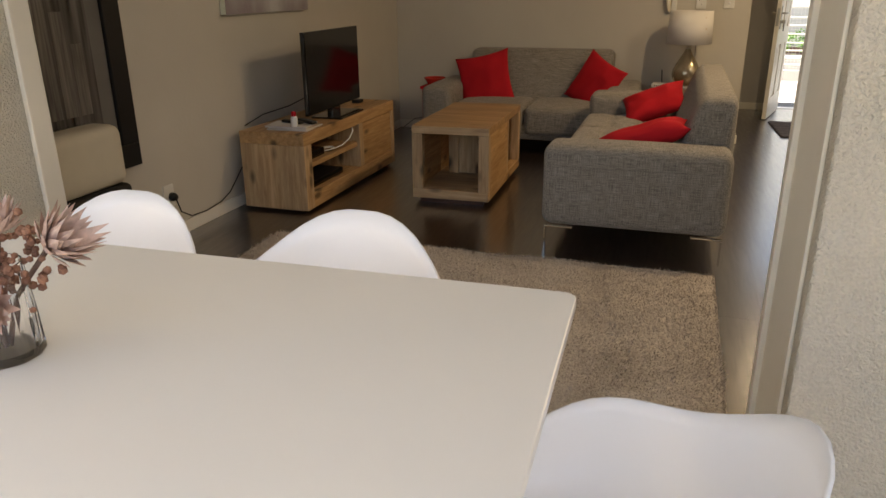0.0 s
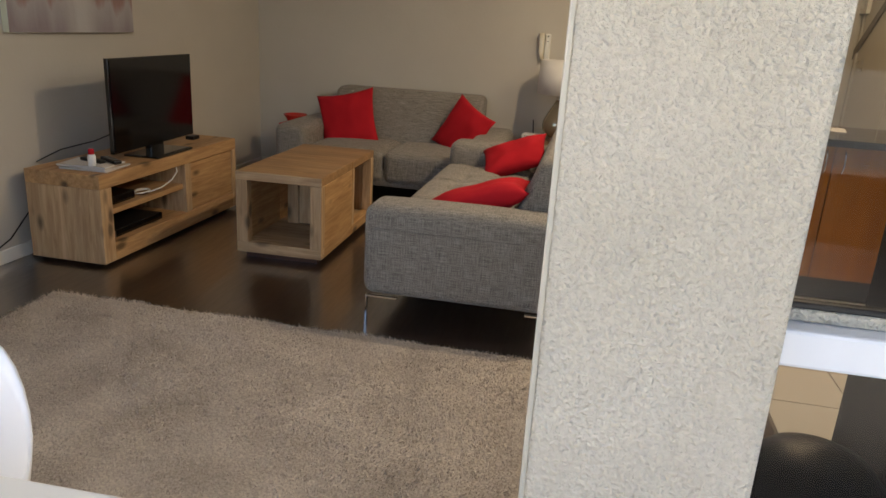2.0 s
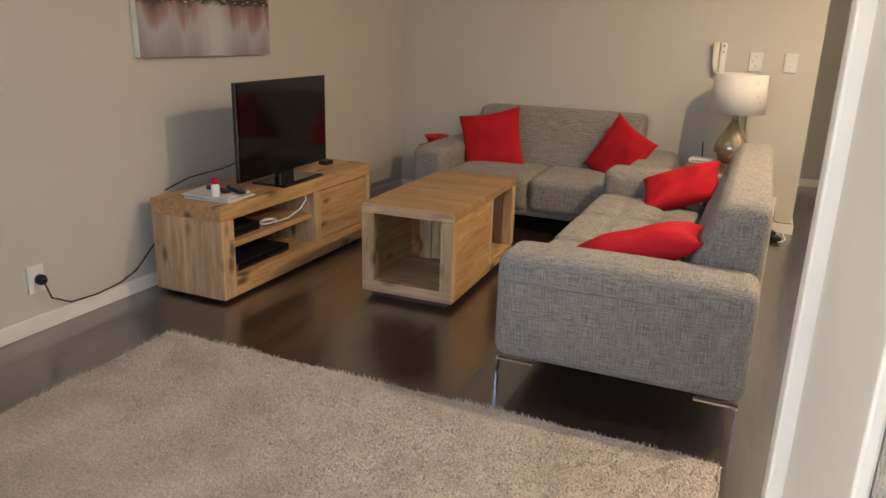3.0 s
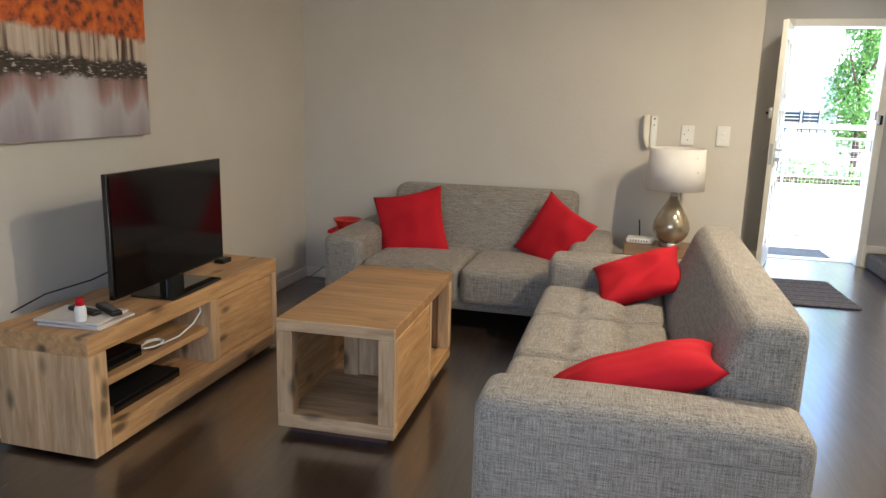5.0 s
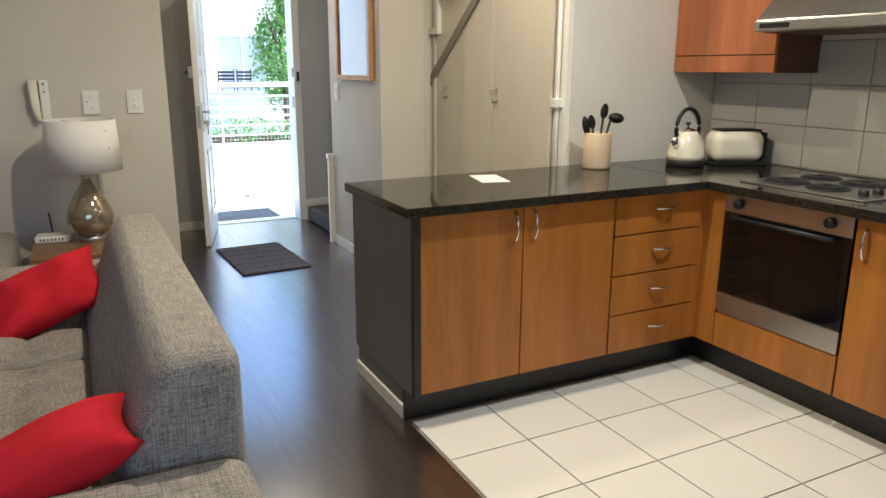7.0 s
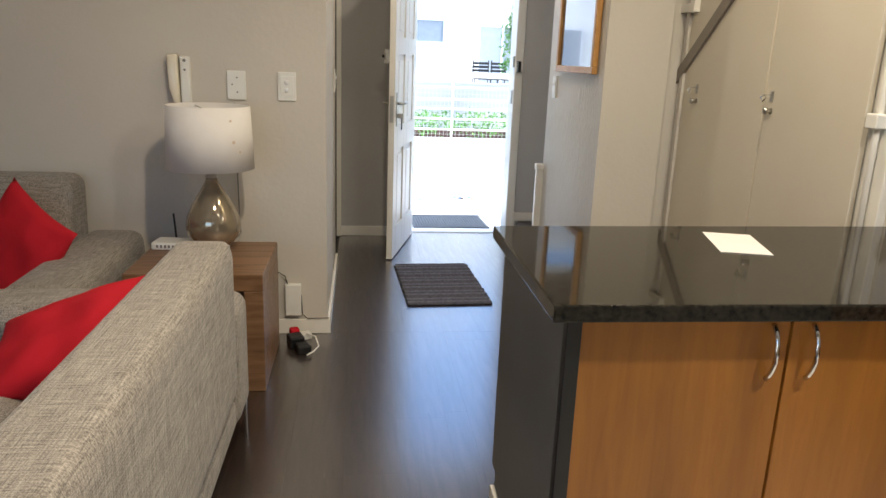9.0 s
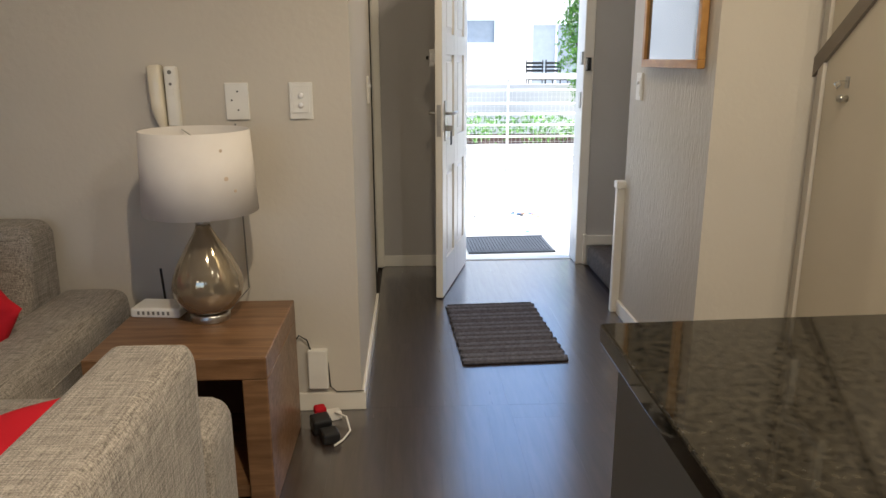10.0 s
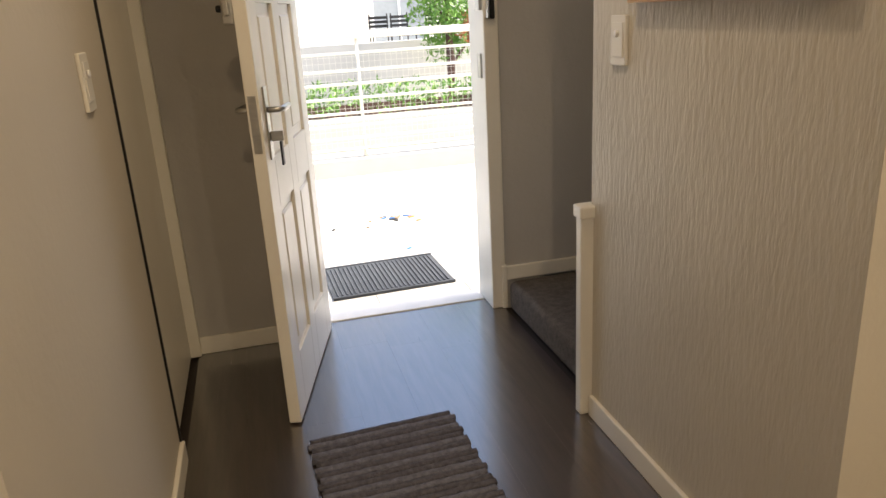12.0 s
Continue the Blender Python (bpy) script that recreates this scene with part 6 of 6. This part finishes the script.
# ---------------------------------------------------------------- vase with dried proteas on the dining table
def vase():
    ob = thing("glass_vase", "clear cut-glass vase on the white table", "vase", pose(-0.968, 0.838, 0.765))
    bm = bmnew()
    n = 24
    prof = [(0.050, 0.0), (0.056, 0.004), (0.054, 0.07), (0.050, 0.16), (0.047, 0.16), (0.050, 0.07), (0.048, 0.016), (0.0001, 0.014)]
    rings = []
    for r, z in prof:
        rings.append([bm.verts.new((r * (1 + (0.035 if i % 2 else 0) * (r > 0.05)) * math.cos(2 * math.pi * i / n), r * (1 + (0.035 if i % 2 else 0) * (r > 0.05)) * math.sin(2 * math.pi * i / n), z)) for i in range(n)])
    for a, b in zip(rings, rings[1:]):
        for i in range(n):
            bm.faces.new((a[i], a[(i + 1) % n], b[(i + 1) % n], b[i]))
    bm.faces.new(rings[0][::-1])
    bm.faces.new(rings[-1])
    bmesh.ops.recalc_face_normals(bm, faces=bm.faces)
    v = part("vase_glass", bm, M_CLEAR, ob)
    v.visible_shadow = False
    fl = thing("dried_protea_bunch", "bunch of dried pinkish brown proteas in the vase", "flowers", pose(-0.968, 0.838, 0.767) @ Matrix.Scale(0.86, 4))
    M_STEM = mat("dry_stem", (0.17, 0.10, 0.07), (0.11, 0.065, 0.045), 0.9, 20)
    M_PETAL = mat("dry_petal", (0.66, 0.50, 0.42), (0.42, 0.26, 0.20), 0.8, 14, fine=0.2)
    M_SEED = mat("dry_seed", (0.30, 0.15, 0.09), (0.20, 0.09, 0.055), 0.9, 20)
    r = random.Random(5)
    heads = ((0.115, 0.035, 0.215, 60, 20, 0.085), (0.02, 0.02, 0.24, 12, 100, 0.065), (0.05, -0.06, 0.13, 75, -50, 0.075), (-0.07, 0.0, 0.20, -40, 0, 0.075))
    for hx, hy, hz, tilt, spin, size in heads:
        part("stem", tube([(hx * 0.12, hy * 0.12, 0.02), (hx * 0.35, hy * 0.35, 0.12), (hx, hy, hz)], 0.005, 8), M_STEM, fl, smooth=True)
        m = pose(hx, hy, hz, 0, 0, spin) @ pose(0, 0, 0, 0, tilt, 0)
        core = lathe([(size * 0.10, -size * 0.05), (size * 0.17, size * 0.05), (size * 0.15, size * 0.3), (size * 0.05, size * 0.5), (0, size * 0.52)], 14)
        core.transform(m)
        head = part("protea_head", core, M_PETAL, fl, smooth=True)
        for layer in range(4):
            for k in range(11):
                a = 2 * math.pi * (k + 0.5 * layer) / 11 + r.uniform(-0.1, 0.1)
                op = 0.28 + 0.20 * layer + r.uniform(-0.06, 0.06)
                L = size * (1.15 - 0.12 * layer) * r.uniform(0.85, 1.1)
                d = Vector((math.cos(a) * math.sin(op), math.sin(a) * math.sin(op), math.cos(op)))
                s = Vector((-math.sin(a), math.cos(a), 0)) * size * 0.14
                base = Vector((math.cos(a), math.sin(a), 0)) * size * 0.16
                nrm = d.cross(s).normalized() * size * 0.05
                p = [base, base + d * L * 0.5 + s + nrm * 0.3, base + d * L, base + d * L * 0.5 - s + nrm * 0.3, base + d * L * 0.5 - nrm]
                bm = bmnew()
                q = [bm.verts.new(m @ c) for c in p]
                for f in ((0, 1, 4), (1, 2, 4), (2, 3, 4), (3, 0, 4), (0, 3, 2, 1)):
                    bm.faces.new([q[i] for i in f])
                part("petal", bm, M_PETAL, head)
    bm = bmnew()
    for k in range(120):
        p = Vector((r.gauss(0.03, 0.045), r.gauss(0.01, 0.04), r.gauss(0.19, 0.035)))
        b2 = bmesh.ops.create_icosphere(bm, subdivisions=1, radius=r.uniform(0.006, 0.010), matrix=Matrix.Translation(p))
    tagged(part("seed_cluster", bm, M_SEED, fl), "cluster of brown dried florets", kind="stuff")


vase()


# ---------------------------------------------------------------- mats
def woven_mat():
    ob = thing("doormat", "grey-blue woven rag rug on the hall floor", "mat", pose(1.205, 7.653, 0.001, 0, 0, 3.0))
    M_A = mat("grey_rag", (0.13, 0.13, 0.16), (0.075, 0.075, 0.095), 1.0, 60, (1, 1, 1), bump=0.006, bscale=150, spec=0.1)
    M_B = mat("blue_grey_rag", (0.19, 0.20, 0.26), (0.12, 0.125, 0.165), 1.0, 60, bump=0.006, bscale=150, spec=0.1)
    L, W, n = 0.81, 0.482, 30
    for k in range(n):
        y = -L / 2 + L * (k + 0.5) / n
        w = W / 2 + 0.006 * math.sin(k * 2.3)
        pts = [(-w + 2 * w * i / 24, y + 0.004 * noise.noise(Vector((i * 0.6, k * 3.1, 0))), 0.0075 + 0.002 * noise.noise(Vector((i * 0.9, k, 4)))) for i in range(25)]
        bm = tube(pts, 0.0125, 8)
        for v in bm.verts:
            v.co.z = max(0.0005, 0.002 + (v.co.z - 0.002) * 0.75)
        part("strand", bm, M_B if k % 5 in (1, 3) else M_A, ob, smooth=True)


woven_mat()


def rubber_mat():
    ob = thing("outdoor_doormat", "dark rubber doormat with raised ribs on the porch", "mat", pose(1.50, 9.70, PZ + 0.001, 0, 0, 2.0))
    part("sheet", bx(-0.33, 0.33, -0.25, 0.25, 0, 0.010, 0.003), M_RUBBER, ob)
    bm = bmnew()
    for k in range(26):
        x = -0.30 + 0.024 * k
        box(bm, x - 0.004, x + 0.004, -0.22, 0.22, 0.0102, 0.016)
    part("ribs", bm, M_RUBBER, ob)
    part("border", bx(-0.33, 0.33, -0.25, -0.232, 0.0102, 0.0165, 0.002), M_RUBBER, ob)
    part("border", bx(-0.33, 0.33, 0.232, 0.25, 0.0102, 0.0165, 0.002), M_RUBBER, ob)


rubber_mat()
r = random.Random(9)
cols = [mat("blue_scrap", (0.03, 0.14, 0.38), None, 0.5), mat("orange_scrap", (0.60, 0.20, 0.04), None, 0.5), M_BLACK, mat("tan_leaf", (0.22, 0.14, 0.08), None, 0.8)]
for k in range(16):
    x, y = (1.79 + r.gauss(0, 0.09), 10.87 + r.gauss(0, 0.05)) if k < 12 else ((1.73, 10.14), (1.92, 10.73), (1.33, 10.74), (1.56, 10.70))[k - 12]
    a = r.uniform(0.02, 0.05)
    out = [(a * math.cos(t) * r.uniform(0.6, 1), 0.4 * a * math.sin(t) * r.uniform(0.6, 1)) for t in np.linspace(0, 5.4, 7)]
    single("debris_scrap", extrude_z(out, 0, 0.006), cols[k % 4], "small scrap of litter swept together on the porch", "litter", pose(x, y, PZ + 0.0005 + 0.002 * (k % 3), r.uniform(-8, 0), 0, r.uniform(0, 360)), "porch litter")


# patio chairs across the way
def garden_chair(at):
    ob = thing("garden_chair", "dark metal garden chair on the far patio", "chair", at, "far garden chairs")
    part("seat", bx(-0.22, 0.22, -0.22, 0.22, 0.42, 0.45, 0.005), M_BLACK, ob)
    for k in range(4):
        part("back_slat", bx(-0.22, 0.22, 0.20, 0.215, 0.52 + 0.09 * k, 0.58 + 0.09 * k), M_BLACK, ob)
    for x, y in ((-0.2, -0.2), (0.2, -0.2), (-0.2, 0.2), (0.2, 0.2)):
        part("leg", bx(x - 0.012, x + 0.012, y - 0.012, y + 0.012, 0, 0.9 if y > 0 else 0.42), M_BLACK, ob)
    return ob


structure("far_patio", bx(2.0, 12.0, 21.5, 26.0, -0.35, 0.42), M_PORCH, "raised pale patio before the far house", "terrace")
gc = garden_chair(pose(3.8, 22.3, 0.42))
for x, a in ((4.3, 15), (5.0, -20), (5.6, 180)):
    copy_thing(gc, pose(x, 22.2, 0.42, 0, 0, a))


# ---------------------------------------------------------------- floor pieces
pl = bpy.data.objects["floor"]


def floor_pieces(parent, name, x0, x1, y0, y1, w, l, gap, z, material, stagger, th=0.012):
    """Planks or tiles as objects on shared meshes."""
    cache = {}
    r = random.Random(11)
    cols = int(math.ceil((x1 - x0) / w - 1e-6))
    for i in range(cols):
        a, b = x0 + i * w, min(x0 + (i + 1) * w, x1)
        y = y0 - (r.uniform(0, l) if stagger else 0)
        while y < y1 - 1e-6:
            c, d = max(y, y0), min(y + l, y1)
            y += l
            if d - c < 0.03 or b - a < 0.02:
                continue
            key = (round(b - a, 3), round(d - c, 3))
            if key not in cache:
                cache[key] = mesh(name, bx(gap / 2, key[0] - gap / 2, gap / 2, key[1] - gap / 2, -th, 0.0), material)
            ob = new(name, cache[key])
            ob.location = (a, c, z)
            ob.parent = parent


floor_pieces(pl, "plank", WX, 1.14, 1.90, NY, 0.192, 1.21, 0.0003, 0.0, M_PLANK, True)
floor_pieces(pl, "plank", WX + 17 * 0.192 - 0.104, 1.92, NY, 9.0, 0.192, 1.21, 0.0003, 0.0, M_PLANK, True)
floor_pieces(pl, "plank", 1.14, 2.29, 4.87, NY, 0.192, 1.21, 0.0003, 0.0, M_PLANK, True)
tl = structure("kitchen_floor", bx(1.14, 3.32, 1.75, 4.87, -0.012, -0.004), M_GROUT, "cream tiled kitchen floor with dark joints", "floor")
floor_pieces(tl, "tile", 1.152, 3.30, 1.783, 4.855, 0.339, 0.339, 0.006, 0.0, M_TILE, False, 0.0035)
pf = bpy.data.objects["porch_floor"]
floor_pieces(pf, "tile", -1.0, 5.0, 9.08, 12.42, 0.48, 0.48, 0.004, PZ, M_PORCH, False, 0.0055)
